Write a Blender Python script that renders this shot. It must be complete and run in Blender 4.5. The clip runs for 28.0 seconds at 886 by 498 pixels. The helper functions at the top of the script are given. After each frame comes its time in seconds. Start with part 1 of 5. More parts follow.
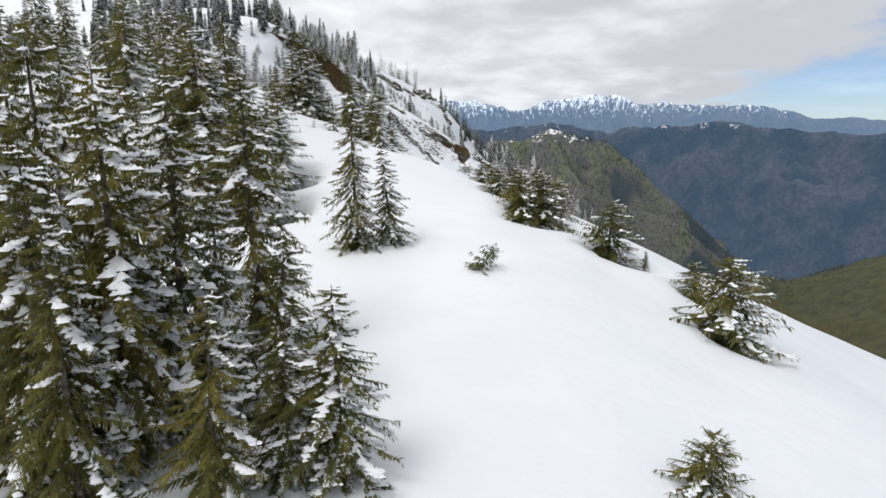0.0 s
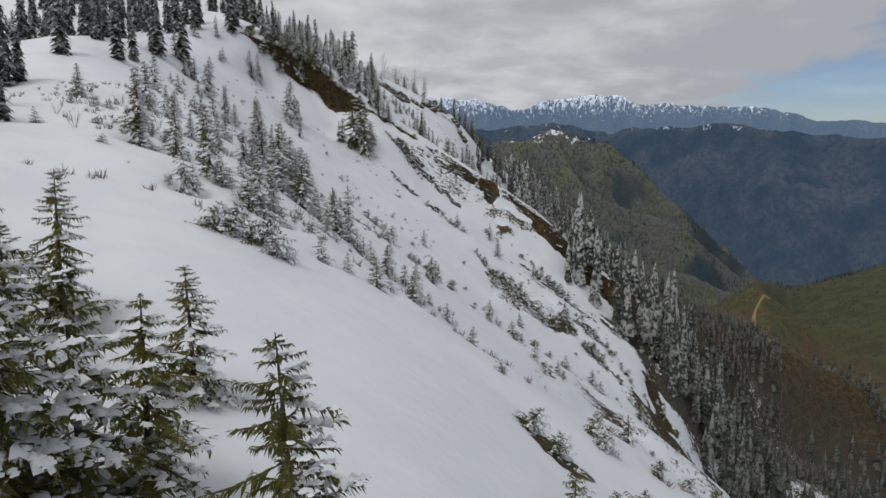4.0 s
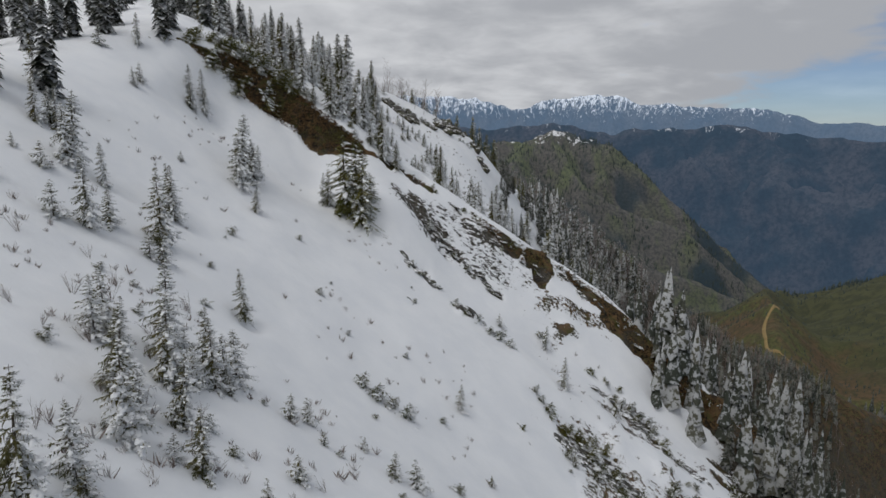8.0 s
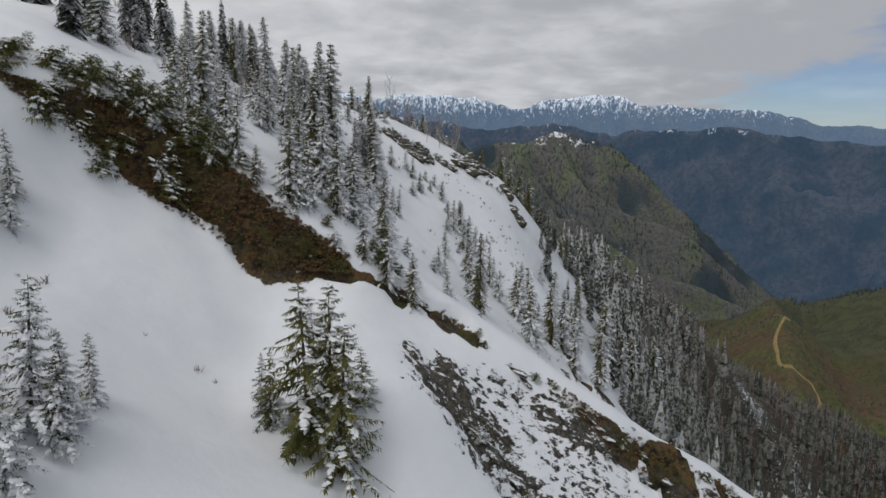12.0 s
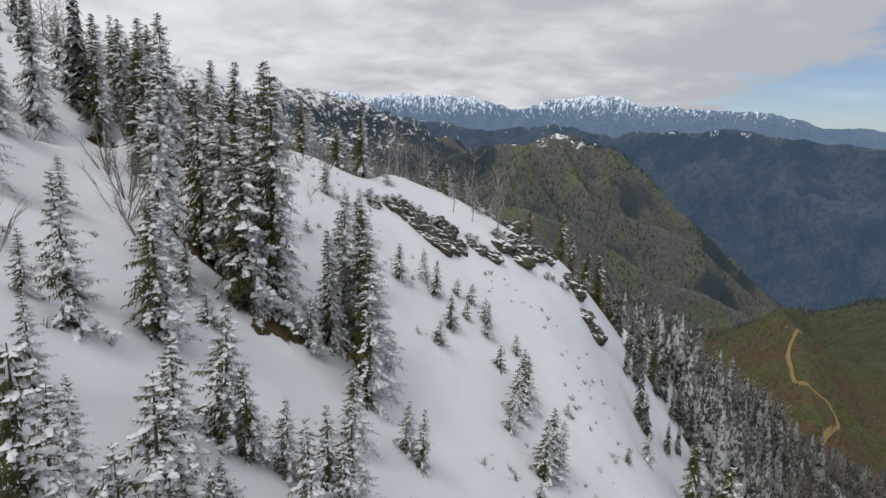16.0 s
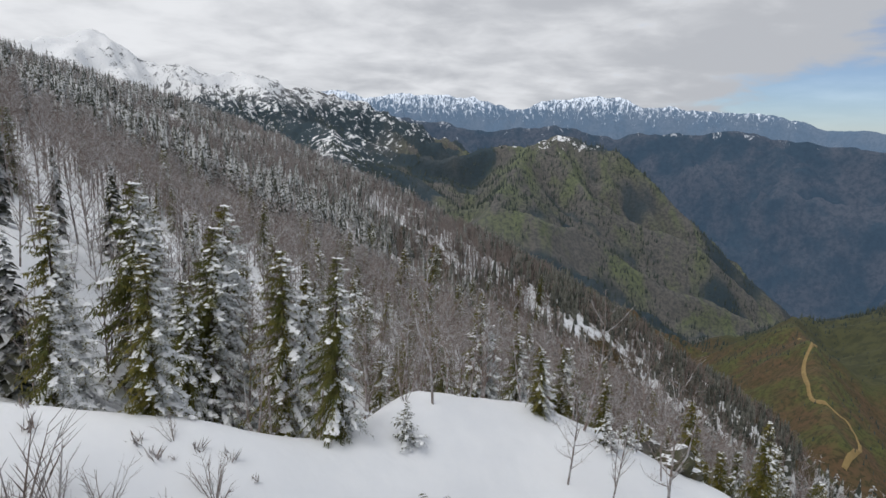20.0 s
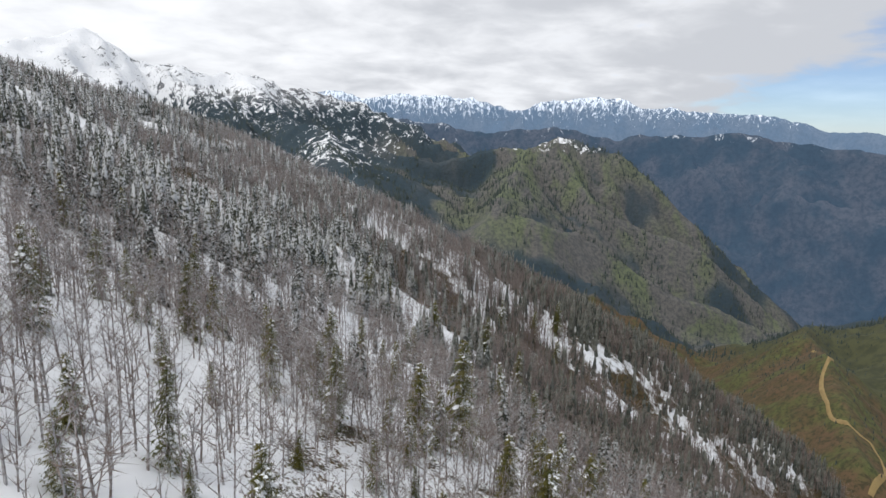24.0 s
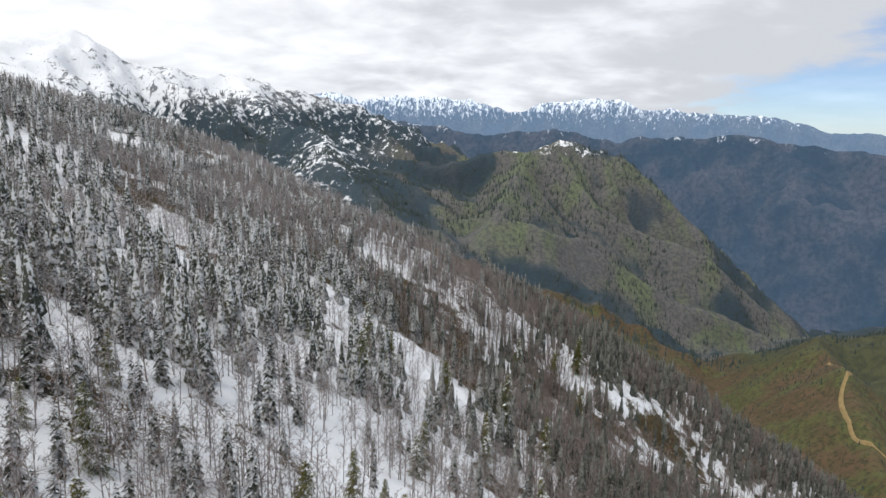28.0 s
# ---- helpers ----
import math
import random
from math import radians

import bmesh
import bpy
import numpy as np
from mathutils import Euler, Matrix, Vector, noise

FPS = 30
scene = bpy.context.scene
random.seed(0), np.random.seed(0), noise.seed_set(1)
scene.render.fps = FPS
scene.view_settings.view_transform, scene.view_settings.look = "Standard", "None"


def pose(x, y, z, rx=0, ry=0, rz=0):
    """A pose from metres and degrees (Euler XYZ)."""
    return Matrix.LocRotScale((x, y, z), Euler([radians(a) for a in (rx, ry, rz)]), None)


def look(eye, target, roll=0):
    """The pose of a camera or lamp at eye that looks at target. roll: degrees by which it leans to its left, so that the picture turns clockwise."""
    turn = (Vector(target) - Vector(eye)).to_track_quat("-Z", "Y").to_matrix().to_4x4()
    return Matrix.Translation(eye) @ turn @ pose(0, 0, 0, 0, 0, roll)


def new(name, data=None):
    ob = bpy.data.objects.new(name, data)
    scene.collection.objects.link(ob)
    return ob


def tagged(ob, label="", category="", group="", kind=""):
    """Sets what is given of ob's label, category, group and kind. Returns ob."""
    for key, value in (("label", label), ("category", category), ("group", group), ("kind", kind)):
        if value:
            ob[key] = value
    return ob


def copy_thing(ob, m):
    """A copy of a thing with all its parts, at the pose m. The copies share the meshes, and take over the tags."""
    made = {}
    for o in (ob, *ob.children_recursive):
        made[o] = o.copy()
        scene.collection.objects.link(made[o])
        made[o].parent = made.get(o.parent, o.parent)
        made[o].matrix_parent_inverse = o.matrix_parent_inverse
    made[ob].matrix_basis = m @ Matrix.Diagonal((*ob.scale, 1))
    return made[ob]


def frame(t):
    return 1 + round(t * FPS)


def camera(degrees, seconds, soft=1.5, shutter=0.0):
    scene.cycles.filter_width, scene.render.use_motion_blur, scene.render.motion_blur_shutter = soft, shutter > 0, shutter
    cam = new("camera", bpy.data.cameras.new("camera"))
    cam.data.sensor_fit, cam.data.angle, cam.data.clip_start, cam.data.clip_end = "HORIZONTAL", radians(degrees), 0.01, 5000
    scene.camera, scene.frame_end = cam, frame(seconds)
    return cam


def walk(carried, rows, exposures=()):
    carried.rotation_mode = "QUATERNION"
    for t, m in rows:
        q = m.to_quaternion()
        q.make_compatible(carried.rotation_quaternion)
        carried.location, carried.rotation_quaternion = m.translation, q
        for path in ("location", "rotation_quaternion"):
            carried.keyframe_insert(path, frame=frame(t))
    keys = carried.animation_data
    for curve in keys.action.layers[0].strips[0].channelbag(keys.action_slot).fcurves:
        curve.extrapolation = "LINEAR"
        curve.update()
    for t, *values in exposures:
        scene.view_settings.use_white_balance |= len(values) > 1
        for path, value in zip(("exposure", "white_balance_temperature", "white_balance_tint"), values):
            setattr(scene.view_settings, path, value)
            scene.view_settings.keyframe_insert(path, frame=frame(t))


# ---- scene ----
cam = camera(68.0, 28.0)
PATH = [
    (0, 0.00, 0.00, 0.00, 79.50, 0.88, -0.16),
    (1, -1.04, 8.95, 1.41, 79.45, 0.75, -0.19),
    (2, -2.09, 18.07, 2.85, 79.41, 0.62, -0.21),
    (3, -3.15, 27.34, 4.33, 79.36, 0.48, -0.23),
    (4, -4.21, 36.76, 5.85, 79.32, 0.35, -0.26),
    (5, -5.25, 46.34, 7.40, 79.27, 0.21, -0.28),
    (6, -6.28, 56.05, 8.99, 79.23, 0.08, -0.31),
    (7, -7.29, 65.92, 10.60, 79.19, -0.05, -0.34),
    (8, -8.28, 75.92, 12.24, 79.15, -0.18, -0.36),
    (9, -9.25, 86.06, 13.89, 79.11, -0.31, -0.39),
    (10, -10.22, 96.35, 15.55, 79.07, -0.43, -0.42),
    (11, -11.17, 106.76, 17.20, 79.03, -0.55, -0.46),
    (12, -12.12, 117.32, 18.85, 79.00, -0.66, -0.49),
    (13, -13.07, 127.99, 20.48, 78.97, -0.77, -0.52),
    (14, -14.03, 138.80, 22.09, 78.94, -0.87, -0.56),
    (15, -15.00, 149.72, 23.66, 78.92, -0.97, -0.60),
    (16, -15.98, 160.75, 25.20, 78.90, -1.05, -0.64),
    (17, -16.98, 171.87, 26.70, 78.88, -1.13, -0.68),
    (18, -18.00, 183.09, 28.16, 78.86, -1.20, -0.72),
    (19, -19.05, 194.38, 29.57, 78.85, -1.26, -0.76),
    (20, -20.11, 205.73, 30.94, 78.85, -1.30, -0.80),
    (21, -21.18, 217.12, 32.27, 78.84, -1.34, -0.85),
    (22, -22.26, 228.53, 33.57, 78.84, -1.37, -0.90),
    (23, -23.34, 239.94, 34.84, 78.85, -1.38, -0.95),
    (24, -24.41, 251.31, 36.11, 78.86, -1.38, -1.00),
    (25, -25.43, 262.62, 37.37, 78.87, -1.36, -1.05),
    (26, -26.41, 273.83, 38.67, 78.89, -1.33, -1.10),
    (27, -27.30, 284.90, 40.00, 78.92, -1.29, -1.16),
    (28, -28.09, 295.80, 41.42, 78.95, -1.23, -1.22),
]
EXPOSURES = [(0.0, 0.43), (0.6, 0.3), (1.2, 0.05), (2.5, -0.17), (5.5, -0.24), (11.0, -0.25), (14.0, -0.02), (17.0, 0.07), (20.0, 0.13), (21.0, 0.32), (24.0, 0.46), (28.0, 0.55)]
walk(cam, [(t, pose(x, y, z, rx, ry, rz)) for t, x, y, z, rx, ry, rz in PATH], EXPOSURES)

# ---------------------------------------------------------------- sky and sun
SUN_ELEVATION, SUN_AZIMUTH = 60.0, 225.0
world = bpy.data.worlds.new("sky")
scene.world = world
world.use_nodes = True


class Graph:
    """Short way to write node trees."""

    def __init__(self, tree):
        self.tree = tree
        tree.nodes.clear()

    def add(self, kind, inputs=(), **settings):
        node = self.tree.nodes.new(kind)
        for key, value in settings.items():
            setattr(node, key, value)
        for key, value in dict(inputs).items():
            socket = node.inputs[key]
            if isinstance(value, bpy.types.NodeSocket):
                self.tree.links.new(value, socket)
            else:
                socket.default_value = value
        return node

    def noise(self, vector, scale, detail=4.0, rough=0.55, warp=0.0):
        return self.add("ShaderNodeTexNoise", {"Vector": vector, "Scale": scale, "Detail": detail, "Roughness": rough, "Distortion": warp}).outputs[0]

    def ramp(self, value, low, high, out_low=0.0, out_high=1.0):
        return self.add("ShaderNodeMapRange", {0: value, 1: low, 2: high, 3: out_low, 4: out_high}, clamp=True, interpolation_type="SMOOTHSTEP").outputs[0]

    def math(self, operation, a, b=0.0):
        return self.add("ShaderNodeMath", {0: a, 1: b}, operation=operation).outputs[0]

    def mix(self, factor, a, b, blend="MIX"):
        node = self.add("ShaderNodeMix", {0: factor}, data_type="RGBA", blend_type=blend)
        for n, value in ((6, a), (7, b)):
            if isinstance(value, bpy.types.NodeSocket):
                self.tree.links.new(value, node.inputs[n])
            else:
                node.inputs[n].default_value = (*value, 1.0)
        return node.outputs[2]


def build_sky():
    g = Graph(world.node_tree)
    sky = g.add("ShaderNodeTexSky", sky_type="NISHITA", sun_disc=False)
    sky.sun_elevation, sky.sun_rotation = radians(SUN_ELEVATION), radians(SUN_AZIMUTH)
    sky.altitude, sky.dust_density, sky.ozone_density = 1800.0, 0.0, 6.0
    way = g.add("ShaderNodeTexCoord").outputs["Generated"]
    part = g.add("ShaderNodeSeparateXYZ", {0: way})
    lift = g.math("MAXIMUM", part.outputs[2], 0.0)
    # a flat cloud sheet overhead: directions are laid onto a plane
    spread = g.math("DIVIDE", 1.0, g.math("ADD", lift, 0.22))
    flat = g.add("ShaderNodeCombineXYZ", {0: g.math("MULTIPLY", part.outputs[0], spread), 1: g.math("MULTIPLY", part.outputs[1], spread), 2: 0.0}).outputs[0]
    big = g.noise(flat, 1.1, 5.0, 0.5, 0.4)
    small = g.noise(flat, 3.6, 7.0, 0.55, 0.3)
    body = g.math("ADD", g.math("MULTIPLY", big, 0.6), g.math("MULTIPLY", small, 0.4))
    # clearer low down over the east
    east = g.ramp(g.math("SUBTRACT", part.outputs[0], g.math("MULTIPLY", lift, 1.75)), 0.16, 0.48, 0.0, 0.30)
    cover = g.ramp(g.math("SUBTRACT", body, east), 0.25, 0.42, 0.30, 1.0)
    tone = g.ramp(g.math("ADD", body, g.math("MULTIPLY", part.outputs[0], 0.26)), 0.33, 0.66)
    cloud = g.mix(tone, (0.985, 1.005, 1.045), (0.592, 0.615, 0.662))
    clear = g.mix(1.0, sky.outputs[0], (0.84, 0.97, 1.14), "MULTIPLY")
    blue = g.add("ShaderNodeBackground", {"Color": clear, "Strength": 0.07})
    grey = g.add("ShaderNodeBackground", {"Color": cloud, "Strength": 0.75})
    both = g.add("ShaderNodeMixShader", {0: cover, 1: blue.outputs[0], 2: grey.outputs[0]})
    g.add("ShaderNodeOutputWorld", {0: both.outputs[0]})


build_sky()
sun_data = bpy.data.lights.new("sun", "SUN")
sun_data.energy, sun_data.angle, sun_data.color = 0.98, radians(26.0), (1.0, 0.99, 0.97)
sun = new("sun", sun_data)
toward = Vector((math.sin(radians(SUN_AZIMUTH)) * math.cos(radians(SUN_ELEVATION)), math.cos(radians(SUN_AZIMUTH)) * math.cos(radians(SUN_ELEVATION)), math.sin(radians(SUN_ELEVATION))))
sun.matrix_world = look(toward * 50, (0, 0, 0))

# ---------------------------------------------------------------- shape of the land
# Cross-sections of the hillside from the near dome to the rocky rib and the last snow edge:
# y, then where the slope bends (x, z), the rise to the west, the fall to the east, the height of the top
NEAR_SECTIONS = [
    (-40, 2.0, -5.5, 0.05, 0.28, 1), (0, 2.0, -4.4, 0.02, 0.30, 2), (14, 2.0, -3.35, -0.02, 0.36, 3), (22, 2.0, -2.05, -0.06, 0.44, 4),
    (32, 0.0, -1.5, 0.28, 0.52, 4),
    (44, -4.0, -0.2, 0.36, 0.66, 5), (65, -12.0, 2.0, 0.40, 0.65, 6), (76, -16.0, 3.2, 0.50, 0.80, 7), (95, -22.0, 4.6, 0.60, 0.74, 11),
    (115, -28.0, 6.0, 0.75, 0.78, 17), (140, -28.0, 7.0, 0.90, 0.68, 20), (150, -28.0, 8.5, 0.95, 0.68, 23), (161, -22.0, 12.3, 0.75, 0.68, 26),
    (170, -25.0, 16.3, 0.60, 0.83, 29), (200, -30.0, 18.6, 0.60, 0.73, 33), (214, -28.0, 19.5, 0.52, 0.72, 38), (229, -27.0, 22.0, 0.32, 0.61, 40),
]
# The wooded slope behind the snow edge, out to the last spur
FAR_SECTIONS = [
    (236, -20.0, 19.4, 0.24, 0.52, 41), (250, -24.0, 14.5, 0.50, 0.44, 44), (264, -28.0, 8.0, 0.55, 0.40, 50), (300, -40.0, 2.0, 0.45, 0.45, 70), (362, -58.0, -7.0, 0.50, 0.45, 90),
    (420, -60.0, -6.0, 0.42, 0.60, 110), (470, -55.0, -15.0, 0.46, 0.68, 120), (553, -55.0, -20.0, 0.40, 0.72, 130), (607, -55.0, -20.0, 0.32, 0.655, 130),
    (650, -60.0, -18.0, 0.30, 0.57, 130), (720, -80.0, -12.0, 0.29, 0.53, 130),
]
# Crest lines of the mountains beyond: points (x, y, z), the fall on either side, and roughness
SNOW_MOUNTAIN = [(-1493, 2031, 133), (-1372, 2419, 237), (-1301, 2515, 284), (-1215, 2581, 313), (-1150, 2652, 264), (-1076, 2743, 221), (-777, 2903, 199), (-624, 2995, 161), (-322, 3146, 111)]
GREEN_RIDGE = [(-145, 2557, -61), (-9, 2510, -64), (164, 2513, -49), (293, 2478, -48), (398, 2441, 8), (578, 2408, -42), (683, 2355, -183), (804, 2302, -319), (953, 2241, -448), (1083, 2191, -550)]
DARK_RIDGE = [(-545, 3319, 80), (-243, 3405, 50), (293, 3447, 2), (568, 3407, 33), (842, 3363, -23), (1012, 3322, 11), (1389, 3177, 17), (1607, 3073, 10), (1828, 2932, -20), (2148, 2677, -41)]
FAR_RANGE = [(-1328, 4568, 154), (-780, 4714, 245), (-490, 4775, 211), (-191, 4814, 257), (116, 4837, 206), (385, 4841, 198), (873, 4771, 211), (1158, 4703, 230), (1335, 4654, 186), (1999, 4392, 140), (2301, 4230, 89), (2587, 4049, 55), (2954, 3767, 31)]
BROWN_HILL = [(450, 900, -314), (560, 1150, -294), (680, 1420, -338), (800, 1560, -370)]
HIGH_MEADOW = [(760, 760, -275), (850, 1150, -270), (960, 1400, -290), (1300, 1480, -270)]
GREEN_SPUR = [(300, 2450, -45), (230, 2200, -110), (150, 1900, -170), (40, 1650, -290), (-30, 1450, -400)]
MID_SPUR = [(401, 2369, -56), (452, 2159, -179), (586, 2148, -246), (777, 2112, -323), (884, 2106, -418), (991, 2059, -504)]
FRONT_SPUR = [(139, 1845, -177), (242, 1814, -195), (363, 1945, -245), (472, 1933, -307), (599, 1910, -374), (844, 1904, -469)]
SNOW_SPUR = [(-777, 2903, 195), (-560, 2600, 60), (-330, 2280, -10), (-285, 2040, -62), (-170, 1830, -130), (-100, 1660, -220)]
VALLEY = -690.0


def lattice(x, y, seed):
    """Smooth value noise on whole numbers, 0 to 1."""
    xi, yi = np.floor(x), np.floor(y)
    fx, fy = x - xi, y - yi
    fx, fy = fx * fx * (3 - 2 * fx), fy * fy * (3 - 2 * fy)

    def corner(a, b):
        v = np.sin(a * 127.1 + b * 311.7 + seed * 74.7) * 43758.5453
        return v - np.floor(v)

    low = corner(xi, yi) * (1 - fx) + corner(xi + 1, yi) * fx
    high = corner(xi, yi + 1) * (1 - fx) + corner(xi + 1, yi + 1) * fx
    return low * (1 - fy) + high * fy


def fractal(x, y, size, octaves=4, seed=0, keep=0.5):
    """Layered noise about 0, of that largest size in metres."""
    total, weight = 0.0, 1.0
    for n in range(octaves):
        total = total + weight * (lattice(x / size + 13.7 * n, y / size - 7.3 * n, seed + n) - 0.5)
        size, weight = size / 2.03, weight * keep
    return total


def glide(y, ys, values):
    """A smooth curve through values at ys."""
    ys, values = np.asarray(ys, float), np.asarray(values, float)
    slope = np.gradient(values, ys)
    n = np.clip(np.searchsorted(ys, y) - 1, 0, len(ys) - 2)
    gap = ys[n + 1] - ys[n]
    u = np.clip((y - ys[n]) / gap, 0, 1)
    return ((1 + 2 * u) * (1 - u) ** 2 * values[n] + u * (1 - u) ** 2 * gap * slope[n]
            + u * u * (3 - 2 * u) * values[n + 1] + u * u * (u - 1) * gap * slope[n + 1])


def soft_plus(v, width):
    return width * np.logaddexp(0, v / width)


def soft_max(a, b, width):
    return a + soft_plus(b - a, width)


def step_between(v, a, b):
    u = np.clip((v - a) / (b - a), 0, 1)
    return u * u * (3 - 2 * u)


def hillside(x, y):
    rows = np.array(NEAR_SECTIONS + FAR_SECTIONS, float)
    bend_x, bend_z, rise, fall, top = (glide(y, rows[:, 0], rows[:, n]) for n in range(1, 6))
    off = x - bend_x
    width = 1.6 + 0.02 * np.maximum(y - 240, 0)
    z = bend_z + rise * soft_plus(-off, width) - fall * soft_plus(off, width)
    z = -soft_max(-z, -top, 2.0 + 0.02 * np.maximum(y - 240, 0))
    nose = glide(y, (-40, 0, 60, 135, 150, 165, 182, 212, 236, 256, 290, 330), (30, 30, 30, 30, 38, 36, 16, 4, -0.5, 11, 60, 150))
    z = z - 0.12 * soft_plus(x - 150, 20) - 0.95 * np.clip((330 - y) / 50, 0, 1) * soft_plus(np.minimum(x - nose, 70), 2.5)
    z = z - 0.22 * soft_plus(-46 - x, 4) * np.clip((190 - y) / 25, 0, 1)
    crest_y = np.interp(x, (-60, -46, -34, -29, -23, -15, -8, 5, 12), (210, 216, 222.5, 225.5, 229.5, 236, 239, 243, 246))
    z = z - 4.2 * step_between(y - crest_y, 0, 8) * (1 - step_between(y, 250, 272)) * (1 - step_between(x, 5, 14))
    behind = 690 + 0.8 * np.maximum(0, -60 - x) + 44 * np.exp(-(((x - 90) / 65) ** 2))
    z = z + 7 * np.exp(-(((x - 90) / 75) ** 2)) * step_between(y, 610, 690)
    # two knobs on the rim of the far wood
    z = z + 9 * np.exp(-(((x - 76) / 24) ** 2) - ((y - 626) / 20) ** 2) + 6 * np.exp(-(((x - 140) / 20) ** 2) - ((y - 676) / 16) ** 2)
    return z - 0.6 * soft_plus(y - behind, 18)


def gully_depth(x, y, seed):
    """Nought along the ribs of a mountainside, more in the gullies between them."""
    return np.abs(fractal(0.3 * (0.75 * x - 0.65 * y), 0.65 * x + 0.75 * y, 210, 4, seed))


def ridge(x, y, crest, fall, rough, seed):
    best, below = np.full(np.shape(x), -5000.0), np.full(np.shape(x), 5000.0)
    for (ax, ay, az), (bx, by, bz) in zip(crest, crest[1:]):
        dx, dy = bx - ax, by - ay
        u = np.clip(((x - ax) * dx + (y - ay) * dy) / (dx * dx + dy * dy), 0, 1)
        away = np.hypot(x - ax - u * dx, y - ay - u * dy)
        best, below = np.maximum(best, az + u * (bz - az) - fall * away), np.minimum(below, away)
    # ribs and gullies run down the slope
    gullies = 1.7 * gully_depth(x, y, seed) + 0.5 * np.abs(fractal(x, y, 150, 3, seed + 4))
    return best - rough * 1.5 * gullies * np.clip(below / 160, 0.10, 1) + 16 * fractal(x, y, 90, 4, seed + 9, 0.6)


def line_away(x, y, line):
    """Distance on the plan from a line of points."""
    best = np.full(np.shape(x), 9000.0)
    for (ax, ay, az), (bx, by, bz) in zip(line, line[1:]):
        dx, dy = bx - ax, by - ay
        u = np.clip(((x - ax) * dx + (y - ay) * dy) / (dx * dx + dy * dy), 0, 1)
        best = np.minimum(best, np.hypot(x - ax - u * dx, y - ay - u * dy))
    return best


# The brown earth bank across the face: its middle line and half width, at these x
RIB_X = (-44, -38, -35, -32.5, -30, -27.7, -25.5, -23.5, -21, -18, -15, -5, 0, 5, 10, 15, 20, 27, 36)
RIB_Y = (150, 156.3, 158.4, 159.6, 161.0, 161.3, 160.9, 160.5, 160.3, 160.5, 161.3, 161.6, 160.6, 160.8, 161.4, 160.4, 158.2, 156.4, 156.0)
RIB_HALF = (0.0, 0.2, 0.5, 1.0, 1.5, 1.3, 1.1, 1.0, 0.8, 0.6, 0.6, 0.5, 0.9, 1.3, 0.9, 1.5, 1.8, 1.4, 0.8)


def rib_line(x):
    """Where the middle of the brown bank runs."""
    return np.interp(x, RIB_X, RIB_Y) + 0.5 * fractal(x, 0 * x, 9, 2, 41)


def height(x, y):
    """Height of the ground, or of the snow on it."""
    x, y = np.asarray(x, float), np.asarray(y, float)
    z = hillside(x, y)
    near = np.clip((1200 - y) / 500, 0, 1)
    rough = np.clip((y - 235) / 60, 0, 1)
    z = z + near * ((0.5 + 2.2 * rough) * fractal(x, y, 26, 4, 3) + (0.25 + 0.22 * step_between(y, 40, 80) + 0.3 * rough) * fractal(x, y, 7, 3, 5))
    bank = y - rib_line(x)
    z = z + 0.45 * bank * np.exp(-((bank / 4.0) ** 2)) * step_between(x, -44, -34) * (1 - step_between(x, 22, 34))
    # the hollow at the foot of the bank, and the swell of broken rock beside it
    z = z - 3.6 * (1 - step_between(bank, -1.6, 0.9)) * step_between(bank, -17, -4) * step_between(x, -39, -33) * (1 - step_between(x, -24, -17))
    z = z + np.interp(x, (-8, 0, 5, 9, 14, 17, 20, 24, 30, 40), (0, 0.7, 0.9, 1.5, 1.4, 0.5, -1.5, -2.3, -2.6, 0)) * np.exp(-(((y - 164) / 6.0) ** 2))
    z = z + 2.7 * np.exp(-(((x + 13.5) / 5.5) ** 2) - ((y - 152.0) / 5.0) ** 2)
    # the ground breaks off behind the last snow edge
    z = z - 2.8 * step_between(y - 0.5 * (x + 29), 223.6, 229.0) * (1 - step_between(y, 244, 262)) * step_between(x, -46, -40) * (1 - step_between(x, -25, -20.5))
    z = z + near * rough * 16 * fractal(x, y, 110, 3, 8)
    for crest, fall, r, seed in ((SNOW_MOUNTAIN, 0.42, 120, 21), (SNOW_SPUR, 0.42, 46, 26), (GREEN_RIDGE, 0.85, 190, 22), (GREEN_SPUR, 0.6, 80, 27), (MID_SPUR, 1.0, 70, 28), (FRONT_SPUR, 0.95, 70, 30), (BROWN_HILL, 0.7, 20, 25), (HIGH_MEADOW, 0.42, 24, 29)):
        z = soft_max(z, ridge(x, y, crest, fall, r, seed), 6.0)
    # crags of the high snow mountain
    crag = step_between(-x, 60, 500) * step_between(y, 1500, 1900) * (1 - step_between(y, 3250, 3400))
    z = z + crag * (60 * (0.10 - np.abs(fractal(x, y, 190, 4, 34, 0.6))) + 16 * fractal(x, y, 50, 3, 35, 0.6)) * step_between(z, -260, -40)
    return soft_max(z, np.full(np.shape(z), VALLEY) + 20 * fractal(x, y, 300, 3, 31), 12.0)


